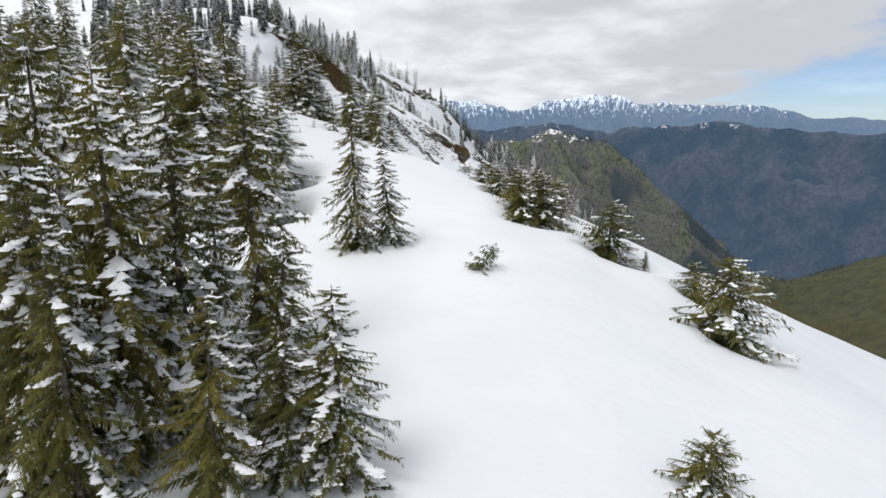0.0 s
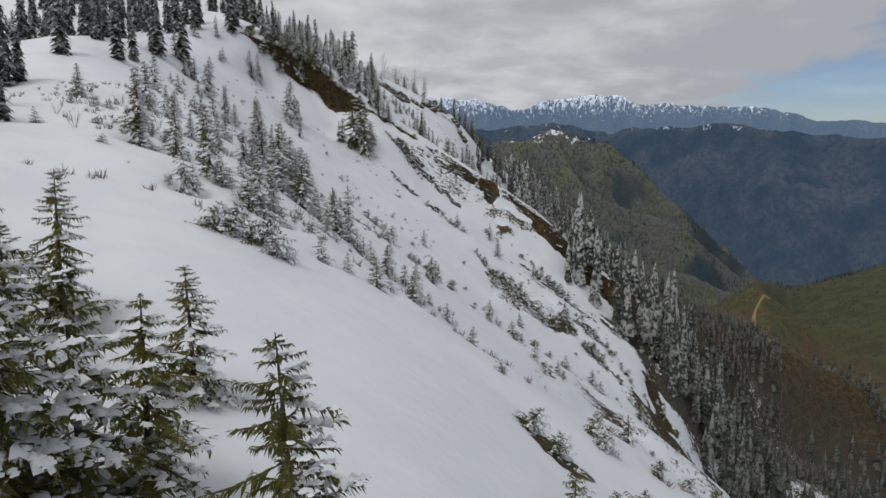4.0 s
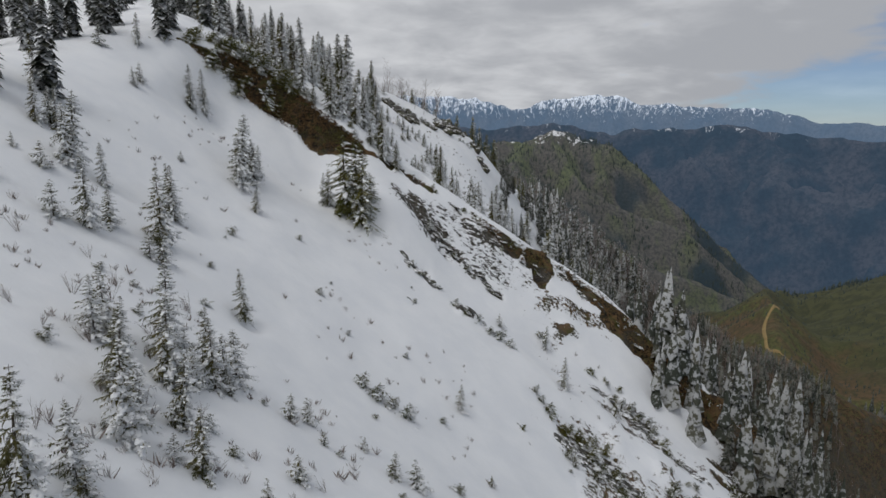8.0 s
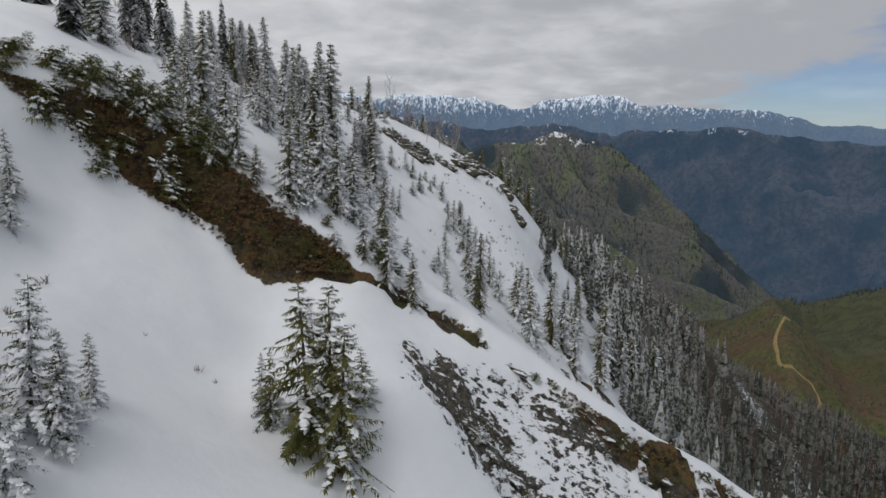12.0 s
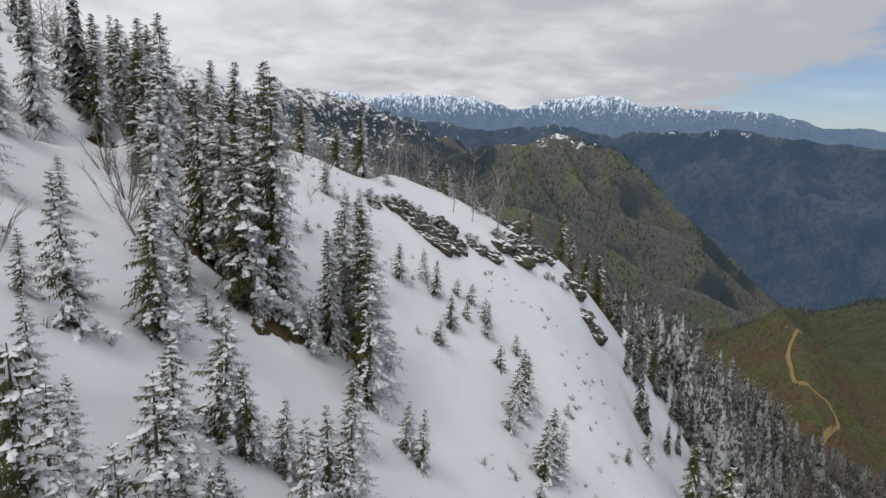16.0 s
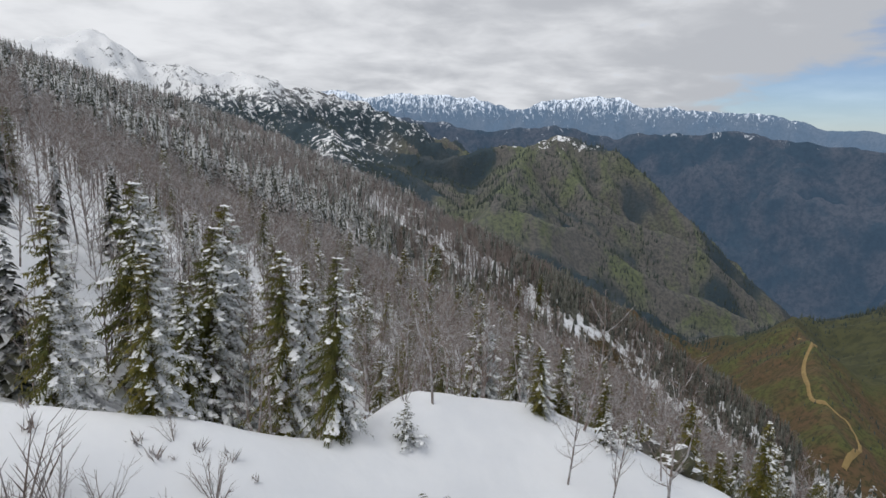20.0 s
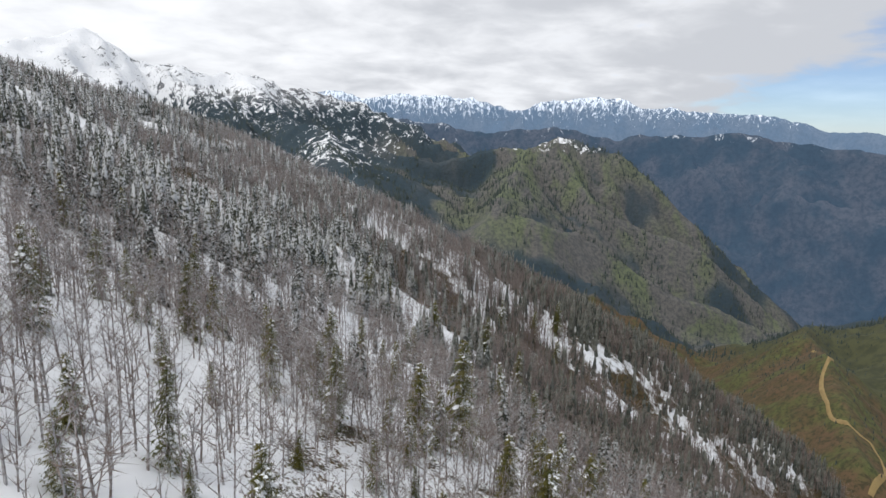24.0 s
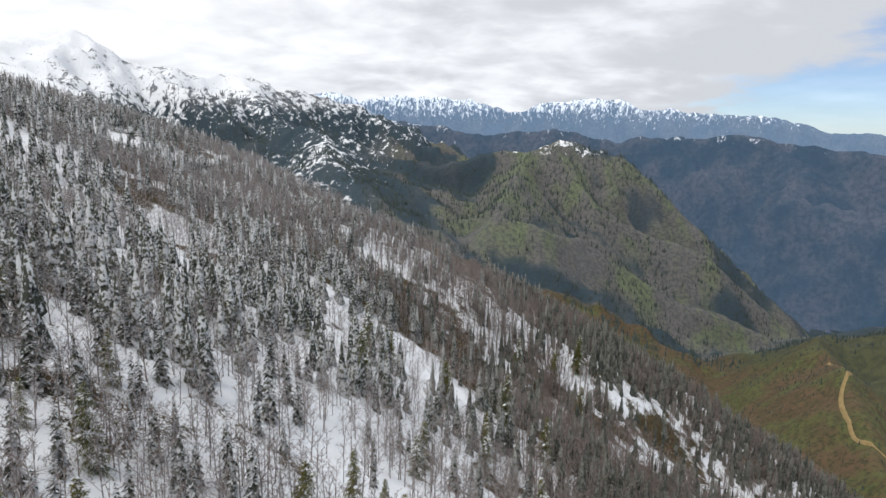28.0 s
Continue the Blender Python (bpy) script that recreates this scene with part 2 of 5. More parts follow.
# ---- end of land ----
# ---------------------------------------------------------------- where the trees and stones stand: x, y, height
# on and round the near dome
DOME_EDGE_SPRUCES = [
    (-6.0, 22.3, 3.8), (-6.1, 25.3, 2.3), (3.5, 22.4, 1.9), (5.2, 20.3, 2.0), (2.8, 23.3, 1.6), (6.4, 20.3, 0.6),
    (7.4, 18.7, 1.3), (7.1, 15.6, 2.5), (-8.0, 21.8, 3.6), (-8.9, 21.9, 3.2), (-5.9, 22.0, 4.5), (-9.3, 26.4, 6.2),
    (2.2, 25.8, 1.3), (3.0, 26.6, 1.5), (1.7, 28.6, 1.1), (2.3, 30.0, 1.4), (3.6, 31.0, 1.5), (4.4, 25.0, 1.7), (4.8, 28.0, 1.6), (3.4, 23.6, 1.8),
]
# the dense stand beside the start
FOREGROUND_SPRUCES = [
    (-1.3, 7.5, 2.9), (-3.3, 11.4, 5.4), (-3.6, 8.7, 5.4), (-3.4, 9.6, 3.8), (-4.0, 7.8, 5.6), (-5.8, 9.7, 6.3), (-8.0, 12.3, 6.3), (-6.1, 11.1, 5.3),
    (-1.9, 7.4, 2.2), (-4.8, 7.3, 4.7), (3.5, 8.0, 1.2), (-2.6, 6.7, 3.0), (-4.0, 6.6, 4.0), (-5.7, 8.3, 5.4), (-6.8, 9.2, 5.8), (-2.4, 8.8, 3.2), (-5.0, 10.6, 5.2),
]
# beyond it, on the dome
DOME_SPRUCES = [
    (-7.1, 25.5, 2.2), (-6.1, 25.3, 3.8), (-6.0, 22.0, 2.0), (-7.6, 21.9, 3.4), (-9.1, 26.7, 4.2), (-8.6, 28.7, 4.3), (-9.2, 28.5, 4.3), (-10.2, 27.9, 4.9),
    (-10.5, 27.4, 4.7), (-2.8, 21.6, 1.0), (-2.2, 22.7, 0.3), (-1.9, 22.6, 0.4), (2.7, 21.9, 1.9), (2.2, 25.6, 0.9), (2.9, 24.4, 1.1),
]
# on the snow shoulder
SHOULDER_SPRUCES = [
    (-12.4, 50.5, 3.4), (-9.8, 44.4, 4.6), (-8.5, 42.4, 5.1), (-8.3, 45.1, 3.4), (-5.8, 36.1, 1.8), (-5.7, 43.1, 4.4), (-20.5, 115.9, 3.2), (-4.5, 35.4, 1.7),
    (-3.8, 37.3, 3.3), (-3.0, 33.0, 2.3), (-2.5, 34.0, 1.8), (-9.1, 34.8, 1.5), (-7.6, 31.6, 1.2), (-6.6, 34.6, 0.5), (-6.7, 31.7, 0.3), (1.3, 32.8, 1.0),
    (-7.2, 29.3, 2.0), (-11.7, 38.1, 3.0), (-31.3, 87.7, 2.8), (-27.4, 75.3, 1.1), (-1.1, 50.8, 1.8), (-0.4, 48.4, 0.9), (-10.1, 43.8, 0.7),
]
# on the open snow face
FACE_LOWER_SPRUCES = [
    (-22.0, 76.2, 4.9), (-16.3, 68.0, 3.1), (-16.1, 68.4, 1.4), (-13.3, 69.7, 3.9), (-14.3, 70.8, 1.3), (-12.7, 70.3, 2.8), (-19.9, 76.2, 3.3), (-21.1, 84.7, 3.7),
    (-20.3, 85.0, 2.8), (-22.2, 92.9, 2.7), (-18.6, 85.3, 2.7), (-18.8, 91.0, 4.2), (-15.4, 82.6, 5.1), (-14.9, 83.6, 4.7), (-13.6, 81.7, 4.7), (-13.5, 83.0, 4.6),
    (-11.3, 77.4, 2.4), (-11.8, 84.2, 3.6), (-9.6, 66.1, 1.5), (-8.6, 66.9, 1.0), (-7.3, 67.6, 1.7), (-6.8, 69.5, 1.1), (-9.5, 81.2, 1.8), (-7.9, 80.8, 2.5),
    (-6.0, 80.0, 2.3), (-5.0, 94.3, 2.6),
]
# higher on the face, up to the rock rib
FACE_UPPER_SPRUCES = [
    (-5.8, 72.9, 1.7), (-3.8, 81.4, 1.7), (-2.0, 79.9, 1.9), (-26.2, 118.0, 5.2), (-27.1, 138.3, 5.3), (-28.5, 113.6, 4.3), (-32.7, 119.6, 4.1), (-35.8, 124.1, 3.1),
    (-36.5, 123.0, 3.1), (-37.9, 141.8, 1.9), (-34.8, 114.0, 1.3), (-33.2, 112.0, 2.1), (-25.8, 90.0, 3.0), (-27.5, 90.3, 4.4), (-23.3, 79.6, 4.5), (-20.7, 149.4, 4.3),
    (-17.4, 149.2, 9.0), (-35.6, 150.0, 2.9), (1.3, 99.3, 0.9), (6.2, 92.3, 1.6), (4.1, 91.9, 2.3), (1.9, 115.9, 1.8), (32.7, 151.1, 2.8), (-27.7, 141.1, 6.2),
    (-26.8, 142.0, 4.2), (-35.5, 150.4, 2.6), (-34.7, 152.0, 2.9), (-21.4, 150.5, 3.6), (-18.6, 148.9, 8.9), (-16.8, 148.0, 8.0),
]
# on the shelf above the rib
RIB_SPRUCES = [
    (-31.7, 167.9, 5.1), (-29.8, 165.7, 4.8), (-29.2, 166.5, 7.8), (-25.8, 162.6, 4.9), (-24.3, 161.8, 2.6), (-22.2, 162.2, 5.7), (-21.6, 162.5, 4.2), (-20.9, 162.8, 5.1),
    (-19.3, 164.9, 6.0), (-18.3, 166.9, 6.1), (-17.1, 161.9, 3.2), (-16.5, 170.6, 5.5), (-15.5, 161.5, 4.5), (-14.5, 171.5, 1.9), (-13.7, 161.1, 3.8), (-12.3, 175.0, 1.5),
    (-11.2, 179.0, 1.9), (-11.1, 169.9, 2.4), (-8.0, 177.0, 7.6), (-9.8, 204.3, 4.2), (-8.5, 199.1, 4.2), (-8.2, 185.8, 5.3), (-2.9, 187.6, 6.1), (-2.3, 181.7, 6.4),
    (-5.0, 189.5, 3.7), (-8.4, 169.2, 1.4), (-19.1, 175.9, 3.8), (-18.8, 181.2, 3.9),
]
# at the head of the rib
RIB_TOP_SPRUCES = [
    (-27.4, 174.8, 4.0), (-30.1, 172.2, 3.7), (-29.1, 191.8, 9.6), (-34.2, 205.2, 6.2), (-37.0, 208.7, 7.1), (-38.6, 210.0, 7.2), (-38.6, 206.1, 7.4), (-39.6, 201.0, 7.5),
    (-42.2, 200.6, 6.8), (2.6, 189.6, 7.5), (3.4, 185.8, 7.5), (6.5, 187.0, 6.2), (-19.9, 156.1, 2.4),
]
# on the last snow slope
EDGE_SPRUCES = [
    (-29.0, 197.6, 9.6), (-27.9, 197.2, 9.3), (-25.3, 193.5, 9.6), (-24.4, 194.7, 13.2), (-25.8, 197.4, 10.5), (-21.4, 198.9, 8.5), (-19.8, 198.1, 9.6), (-22.4, 194.1, 3.1),
    (-27.9, 190.0, 1.9), (-27.6, 191.0, 2.5), (-26.1, 189.3, 1.8), (-36.3, 208.5, 6.7), (-34.8, 208.6, 9.9), (-38.8, 214.9, 7.0), (-39.7, 211.6, 6.1), (-33.8, 214.0, 7.0),
    (-32.2, 214.3, 7.8), (-18.7, 212.4, 2.6), (-16.7, 215.4, 2.4), (-15.7, 214.2, 2.7), (-13.8, 216.8, 1.5), (-12.5, 217.5, 1.7), (-14.5, 210.7, 2.4), (-13.0, 214.0, 1.6),
    (-11.3, 213.5, 3.1), (-10.5, 210.1, 1.8), (-8.9, 208.6, 2.5), (-8.7, 214.5, 1.6), (-15.4, 207.1, 1.7), (-25.5, 209.7, 1.0),
]
# along the last snow edge
CREST_SPRUCES = [
    (-31.3, 237.5, 10.8), (-30.7, 239.5, 12.2), (-27.2, 236.5, 10.8), (-26.0, 237.8, 9.6), (-23.5, 228.6, 7.0), (-28.9, 225.5, 5.4), (-35.9, 240.0, 11.8), (-35.1, 240.6, 9.0), (-31.8, 236.0, 8.0),
    (-33.6, 228.0, 6.6), (-38.2, 227.0, 8.0), (-36.8, 234.5, 10.0), (-17.3, 244.0, 8.7), (-16.4, 245.2, 7.4), (-15.0, 242.0, 6.8), (-12.2, 242.0, 6.7), (-14.5, 236.0, 3.6), (-20.9, 229.4, 1.6),
    (-28.4, 216.4, 1.3), (-25.5, 218.9, 2.3), (-23.8, 218.8, 1.6), (-28.5, 213.1, 1.2), (-11.0, 236.3, 1.8), (-9.4, 238.2, 1.5),
]
# more on the western face
LEFT_FACE_SPRUCES = [
    (-21.5, 83.2, 2.3), (-19.9, 84.0, 1.2), (-23.2, 85.0, 2.0), (-27.7, 91.2, 3.5), (-28.9, 91.8, 2.4), (-26.6, 93.4, 2.5), (-26.9, 94.6, 1.9), (-31.9, 102.6, 3.8),
    (-40.2, 122.3, 2.1), (-27.2, 99.8, 2.0), (-16.4, 77.1, 1.7), (-16.1, 80.2, 1.4), (-38.2, 143.9, 2.1), (-22.3, 101.6, 2.7), (-18.3, 86.2, 2.4), (-18.4, 92.8, 2.9),
    (-17.9, 99.2, 3.0), (-16.5, 97.0, 2.5), (-15.0, 80.6, 2.9), (-15.2, 79.6, 1.7), (-11.3, 81.4, 3.6), (-10.6, 82.2, 4.7), (-14.3, 97.3, 1.3), (-13.9, 100.5, 1.4),
    (-9.2, 82.8, 1.8), (-8.0, 83.2, 2.7), (-6.7, 82.2, 2.1), (-6.0, 80.9, 2.8), (-8.5, 77.9, 1.5), (-5.0, 82.2, 1.3),
]
LEFT_FACE_SPRUCES_TOO = [
    (-16.3, 71.8, 4.5), (-18.2, 76.0, 2.1), (-18.5, 74.4, 1.0), (-17.3, 76.2, 1.6), (-13.7, 73.8, 0.8), (-5.4, 101.4, 1.3), (-4.7, 97.6, 2.0), (0.3, 96.0, 1.6),
    (-9.6, 103.2, 1.5),
]
# scattered over the open face
OPEN_FACE_SPRUCES = [
    (-32.8, 116.9, 1.7), (-34.5, 117.0, 1.0), (-36.4, 152.0, 3.1), (-35.3, 153.4, 3.8), (-21.4, 101.8, 2.4), (-18.6, 96.3, 3.7), (-18.4, 104.1, 3.5), (-18.2, 106.5, 2.9),
    (-4.6, 117.0, 0.9), (-43.3, 146.5, 2.2), (-41.4, 151.4, 3.6),
]
# beside the bank and below it
RIB_EDGE_SPRUCES = [
    (-28.2, 124.8, 3.6), (-26.8, 144.0, 3.3), (-31.2, 135.0, 1.0), (-16.0, 151.6, 3.4), (-15.7, 163.6, 4.6), (-2.4, 194.0, 4.3), (-0.8, 192.9, 6.0), (2.0, 194.2, 7.4),
    (6.0, 200.6, 5.6), (11.8, 223.4, 9.1), (17.3, 227.1, 11.8), (22.0, 231.6, 9.9), (25.2, 234.2, 10.1), (31.0, 241.1, 10.7),
]
# standing close on the shelf
SHELF_ROW_SPRUCES = [
    (-32.5, 170.2, 4.1), (-28.1, 163.4, 2.3), (-27.4, 165.8, 5.2), (-20.7, 166.7, 7.0), (-21.8, 169.3, 8.5), (-18.9, 173.5, 5.0), (-19.2, 193.1, 8.5), (-21.6, 196.7, 7.0),
    (-16.4, 172.4, 5.0), (-11.8, 177.0, 2.6), (-8.8, 206.9, 4.3), (-8.7, 188.2, 3.8), (-5.8, 192.0, 5.1), (-2.6, 189.3, 5.4), (-1.5, 183.7, 4.6), (1.2, 188.6, 7.0),
    (-13.8, 162.6, 2.0), (-9.0, 180.7, 1.7), (0.4, 210.4, 1.3), (-28.3, 176.7, 5.0), (-29.2, 184.3, 2.7), (-39.4, 196.9, 4.6),
]
# more on the last snow slope
LAST_SLOPE_SPRUCES = [
    (-26.6, 185.5, 5.8), (-23.1, 177.6, 4.8), (-24.9, 175.7, 2.8), (-19.1, 196.0, 7.9), (-19.4, 188.3, 3.8), (-22.2, 178.9, 1.5), (-7.1, 201.8, 3.7), (-4.8, 210.5, 1.0),
    (-9.3, 196.6, 1.1), (-17.0, 206.4, 0.6), (-29.8, 182.3, 2.3), (-26.9, 177.9, 3.1), (-30.5, 185.1, 1.1), (-42.3, 208.6, 5.3), (-41.2, 218.8, 7.1), (-41.5, 214.8, 6.4),
    (-35.1, 211.6, 4.6), (-25.4, 174.2, 1.2),
]
# near the last ledges
LAST_EDGE_SPRUCES = [
    (-30.7, 205.3, 7.0), (-27.2, 201.1, 9.3), (-28.6, 199.8, 4.3), (-27.8, 206.5, 11.2), (-22.5, 205.7, 5.1), (-20.8, 207.3, 5.3), (-22.2, 214.6, 4.4), (-11.4, 215.8, 2.0),
    (-22.0, 222.7, 1.4),
]
# dark ones among the first beeches
BEECH_EDGE_SPRUCES = [
    (-42.5, 369.2, 11.6), (-25.2, 327.5, 12.0), (-30.5, 374.7, 9.4), (-22.3, 331.8, 8.8), (-18.7, 340.1, 17.4), (-45.4, 495.5, 15.5), (-44.1, 298.3, 9.7), (-51.1, 298.0, 6.3),
    (-47.3, 289.3, 5.7), (-64.5, 316.1, 11.1), (-41.0, 294.3, 3.5), (-25.3, 315.0, 3.9), (-0.8, 497.7, 18.6), (-21.4, 479.5, 14.9), (51.4, 616.6, 20.6), (-12.2, 373.4, 6.0),
    (-4.4, 339.2, 5.4), (-1.5, 340.4, 4.6), (-70.2, 432.5, 11.3), (-93.2, 375.2, 10.6), (-71.1, 381.8, 8.1), (-28.7, 325.8, 6.7), (-37.8, 380.5, 9.7), (-29.3, 406.6, 8.8),
    (-12.9, 442.0, 14.6), (10.4, 486.2, 15.9), (2.7, 402.2, 12.0), (-5.4, 407.1, 13.7), (-36.1, 307.7, 4.0), (-53.9, 321.6, 5.9),
]
BEECH_EDGE_SPRUCES_TOO = [
    (-61.2, 331.5, 5.1), (-73.5, 366.0, 6.2),
]
# dark ones deeper in the beech wood
BEECH_WOOD_SPRUCES = [
    (-65.1, 364.5, 11.0), (-25.9, 363.6, 8.3), (-21.9, 365.5, 7.5), (-10.5, 469.2, 11.4), (3.1, 405.3, 9.5), (-7.4, 384.1, 5.7), (-33.5, 381.6, 6.4), (-28.0, 418.7, 9.9),
    (-67.4, 351.3, 5.8), (-54.2, 333.4, 5.9), (-89.0, 373.8, 8.9), (-87.1, 384.9, 9.8), (-86.0, 437.8, 10.1), (-38.7, 367.8, 5.6), (-30.2, 365.9, 8.4), (33.0, 589.5, 18.0),
    (40.7, 567.9, 17.1), (-43.1, 452.4, 13.3), (-38.8, 489.6, 12.0), (-21.2, 488.0, 12.2), (-1.9, 501.7, 13.2), (-58.8, 460.9, 6.8), (13.9, 577.5, 17.2),
]
# the broad clump on the shoulder and the trees behind it
SHOULDER_CLUMP_SPRUCES = [
    (-3.8, 35.9, 2.7), (-3.3, 36.0, 3.8), (-2.8, 36.5, 2.4), (-4.5, 35.3, 1.8), (-8.2, 42.1, 5.0), (-9.0, 42.0, 4.0), (-7.9, 43.0, 4.4), (-11.5, 47.4, 2.9), (-8.8, 48.3, 2.9), (-5.5, 42.1, 3.8), (-6.1, 42.4, 2.2), (-4.8, 42.4, 2.6), (-6.5, 41.9, 1.1), (-6.9, 22.6, 4.2), (-6.0, 21.8, 4.0),
]
# low wide bushes pressed into the slope
LOW_BUSHES = [
    (-13.1, 118.6, 3.3), (-9.9, 103.2, 1.2), (-7.2, 99.1, 1.3), (-6.1, 144.1, 2.9), (-3.6, 144.0, 3.7), (4.0, 150.4, 1.8), (4.1, 129.3, 7.9), (6.5, 130.9, 7.3),
    (-16.6, 73.1, 3.6), (-12.9, 62.4, 3.0), (-12.3, 62.4, 2.8), (15.5, 134.7, 5.4), (15.8, 129.5, 4.4), (24.6, 140.9, 2.5), (13.2, 147.4, 3.5),
]
# the loose group half way along the face
FACE_MIDDLE_SPRUCES = [
    (-22.4, 102.9, 3.0), (-20.0, 99.0, 3.7), (-20.4, 104.1, 4.7), (-19.3, 101.8, 4.1), (-19.5, 106.1, 3.1), (-18.3, 105.1, 2.7), (-18.9, 97.8, 2.3), (-25.1, 115.3, 2.5),
    (-25.7, 114.9, 1.7), (-27.5, 123.4, 4.2), (-28.3, 115.7, 2.5), (-30.9, 120.6, 3.1), (-32.7, 120.3, 5.0), (-29.7, 112.3, 2.2), (-39.8, 128.9, 4.0), (-36.3, 124.4, 2.7),
    (-26.5, 140.9, 4.0), (-24.9, 135.6, 2.4), (-15.7, 106.8, 1.6), (-15.1, 108.0, 1.5), (-14.0, 106.5, 0.9), (-12.3, 109.3, 0.9), (-10.6, 108.2, 1.7), (-9.4, 108.8, 1.9),
    (-6.5, 124.7, 2.3), (11.0, 142.4, 2.5), (5.1, 141.1, 3.6), (4.3, 149.4, 3.0), (-1.3, 147.3, 1.6), (-29.7, 109.1, 0.4),
]
# close rows on the shelf behind the rib
SHELF_SPRUCES = [
    (-23.7, 170.3, 4.2), (-23.7, 172.8, 4.7), (-22.4, 172.2, 4.4), (-21.9, 172.5, 5.1), (-21.7, 173.3, 6.3), (-27.2, 187.0, 5.1), (-23.9, 179.9, 3.6), (-23.1, 182.0, 5.0),
    (-22.2, 182.0, 3.7), (-21.6, 176.5, 2.6), (-20.5, 174.3, 1.8), (-21.1, 182.6, 3.1), (-19.9, 180.8, 3.9), (-19.8, 183.7, 3.7), (-19.3, 176.3, 4.7), (-19.0, 184.5, 4.1),
    (-17.2, 180.4, 2.4), (-17.1, 191.1, 2.9), (-16.4, 190.6, 3.2), (-10.6, 201.6, 3.0), (-8.1, 200.3, 4.7), (-8.7, 208.6, 4.0), (-11.0, 189.7, 3.3), (-8.5, 192.1, 2.5),
    (-7.1, 193.8, 2.2), (-4.9, 196.1, 3.0), (4.2, 216.6, 2.9), (-26.8, 175.5, 3.3), (-27.4, 175.3, 2.6), (-28.0, 182.2, 5.6), (-22.3, 194.4, 3.2), (-32.8, 184.8, 2.1),
]
# leafless shrubs poking out of the snow
SHRUBS = [
    (-32.3, 195.4, 4.0), (-30.7, 193.7, 3.2), (-30.6, 195.9, 2.2), (-33.4, 198.0, 4.2), (-34.3, 202.4, 2.7), (-35.4, 200.3, 3.8), (-34.3, 204.4, 2.6), (-30.2, 197.8, 1.9),
    (-36.9, 206.4, 3.6), (-29.9, 219.0, 1.8), (-28.2, 219.7, 1.8), (-27.2, 222.0, 0.6), (-26.5, 215.9, 1.2), (-26.2, 222.9, 1.6), (-21.1, 231.7, 1.4), (-29.8, 219.9, 3.0),
    (-28.3, 221.0, 1.6), (-26.1, 222.6, 1.6), (-27.7, 224.0, 1.0), (-29.2, 220.5, 2.1), (3.2, 6.3, 0.9),
    (3.2, 25.6, 1.5), (3.8, 26.8, 1.7), (4.6, 24.4, 1.5), (3.0, 28.8, 1.4), (4.1, 22.9, 1.6), (2.6, 26.9, 1.2),
]
# the dirt road on the brown hill: x, y
ROAD = [
    (606.8, 1262.5), (587.7, 1182.7), (526.0, 1103.8), (494.8, 1040.3), (480.5, 991.1), (500.9, 953.6), (484.2, 904.2), (443.6, 868.9),
]
# streaks of rock and evergreen scrub down the lower face: from x, y, to x, y, how many bushes
SCRUB_STREAKS = [
    (1.0, 136.0, 7.0, 130.5, 13), (9.0, 151.0, 12.8, 150.0, 5), (14.5, 149.0, 18.2, 136.5, 13), (14.4, 137.0, 15.0, 130.0, 6), (19.2, 135.0, 25.4, 127.4, 10),
    (25.0, 144.5, 28.0, 144.5, 4), (32.0, 148.0, 31.0, 139.0, 5), (-7.7, 110.1, -3.8, 101.0, 6), (16.7, 129.2, 23.3, 125.8, 8), (30.0, 147.8, 28.5, 127.3, 10),
    (2.5, 55.0, 3.7, 50.0, 4), (-1.4, 57.0, 0.3, 53.0, 4), (3.0, 133.0, 8.0, 134.0, 7),
]
# bare stones and ledges on the face
FACE_STONES = [
    (-11.5, 147.2, 3.4), (-10.8, 138.7, 0.7), (-6.5, 144.2, 2.6), (-3.3, 144.7, 2.6), (3.5, 131.0, 4.5), (6.3, 132.0, 4.0), (10.5, 147.6, 3.6), (17.6, 141.2, 3.7),
    (17.2, 134.9, 4.2), (26.9, 147.5, 1.6), (14.9, 145.9, 2.4), (-1.2, 128.6, 0.6), (-10.9, 146.7, 2.8), (-7.8, 154.2, 2.6), (-4.6, 153.4, 2.8), (-9.4, 154.8, 1.6),
    (-0.0, 160.5, 2.0), (4.8, 159.4, 2.0), (1.6, 182.5, 2.1), (9.3, 160.7, 3.1), (-1.6, 152.5, 2.2),
]
# ledges under the snow edge
EDGE_STONES = [
    (-20.6, 223.2, 2.2), (-19.0, 224.7, 2.1), (-17.1, 222.8, 3.4), (-15.1, 224.1, 2.5), (-15.8, 226.4, 2.2), (-11.7, 226.7, 2.8), (-8.6, 230.1, 3.6), (-5.6, 233.9, 2.7),
    (-3.3, 232.9, 1.7), (-0.5, 233.8, 2.1), (-22.1, 222.0, 1.2), (-20.0, 223.8, 1.9), (-17.5, 225.7, 1.7), (-15.4, 223.7, 2.3), (-14.0, 224.5, 1.9), (-7.2, 238.6, 3.0),
    (-6.5, 232.1, 3.3), (-0.7, 232.7, 2.2), (0.9, 229.9, 2.7), (-2.4, 235.4, 1.7),
]
# bushes hanging between the ledges
LEDGE_BUSHES = [
    (-22.5, 224.0, 1.0), (-20.8, 225.3, 1.3), (-19.8, 226.6, 1.3), (-18.4, 227.4, 1.1), (-16.4, 227.3, 1.2), (-14.6, 227.9, 1.1), (-12.3, 229.0, 1.0), (-9.2, 232.6, 1.2), (-7.2, 233.5, 1.2),
    (-5.6, 232.8, 1.0), (-13.6, 226.0, 0.8), (-10.4, 228.6, 0.9), (-24.0, 219.4, 0.8), (-3.4, 231.4, 0.9), (-1.6, 232.2, 0.9),
]

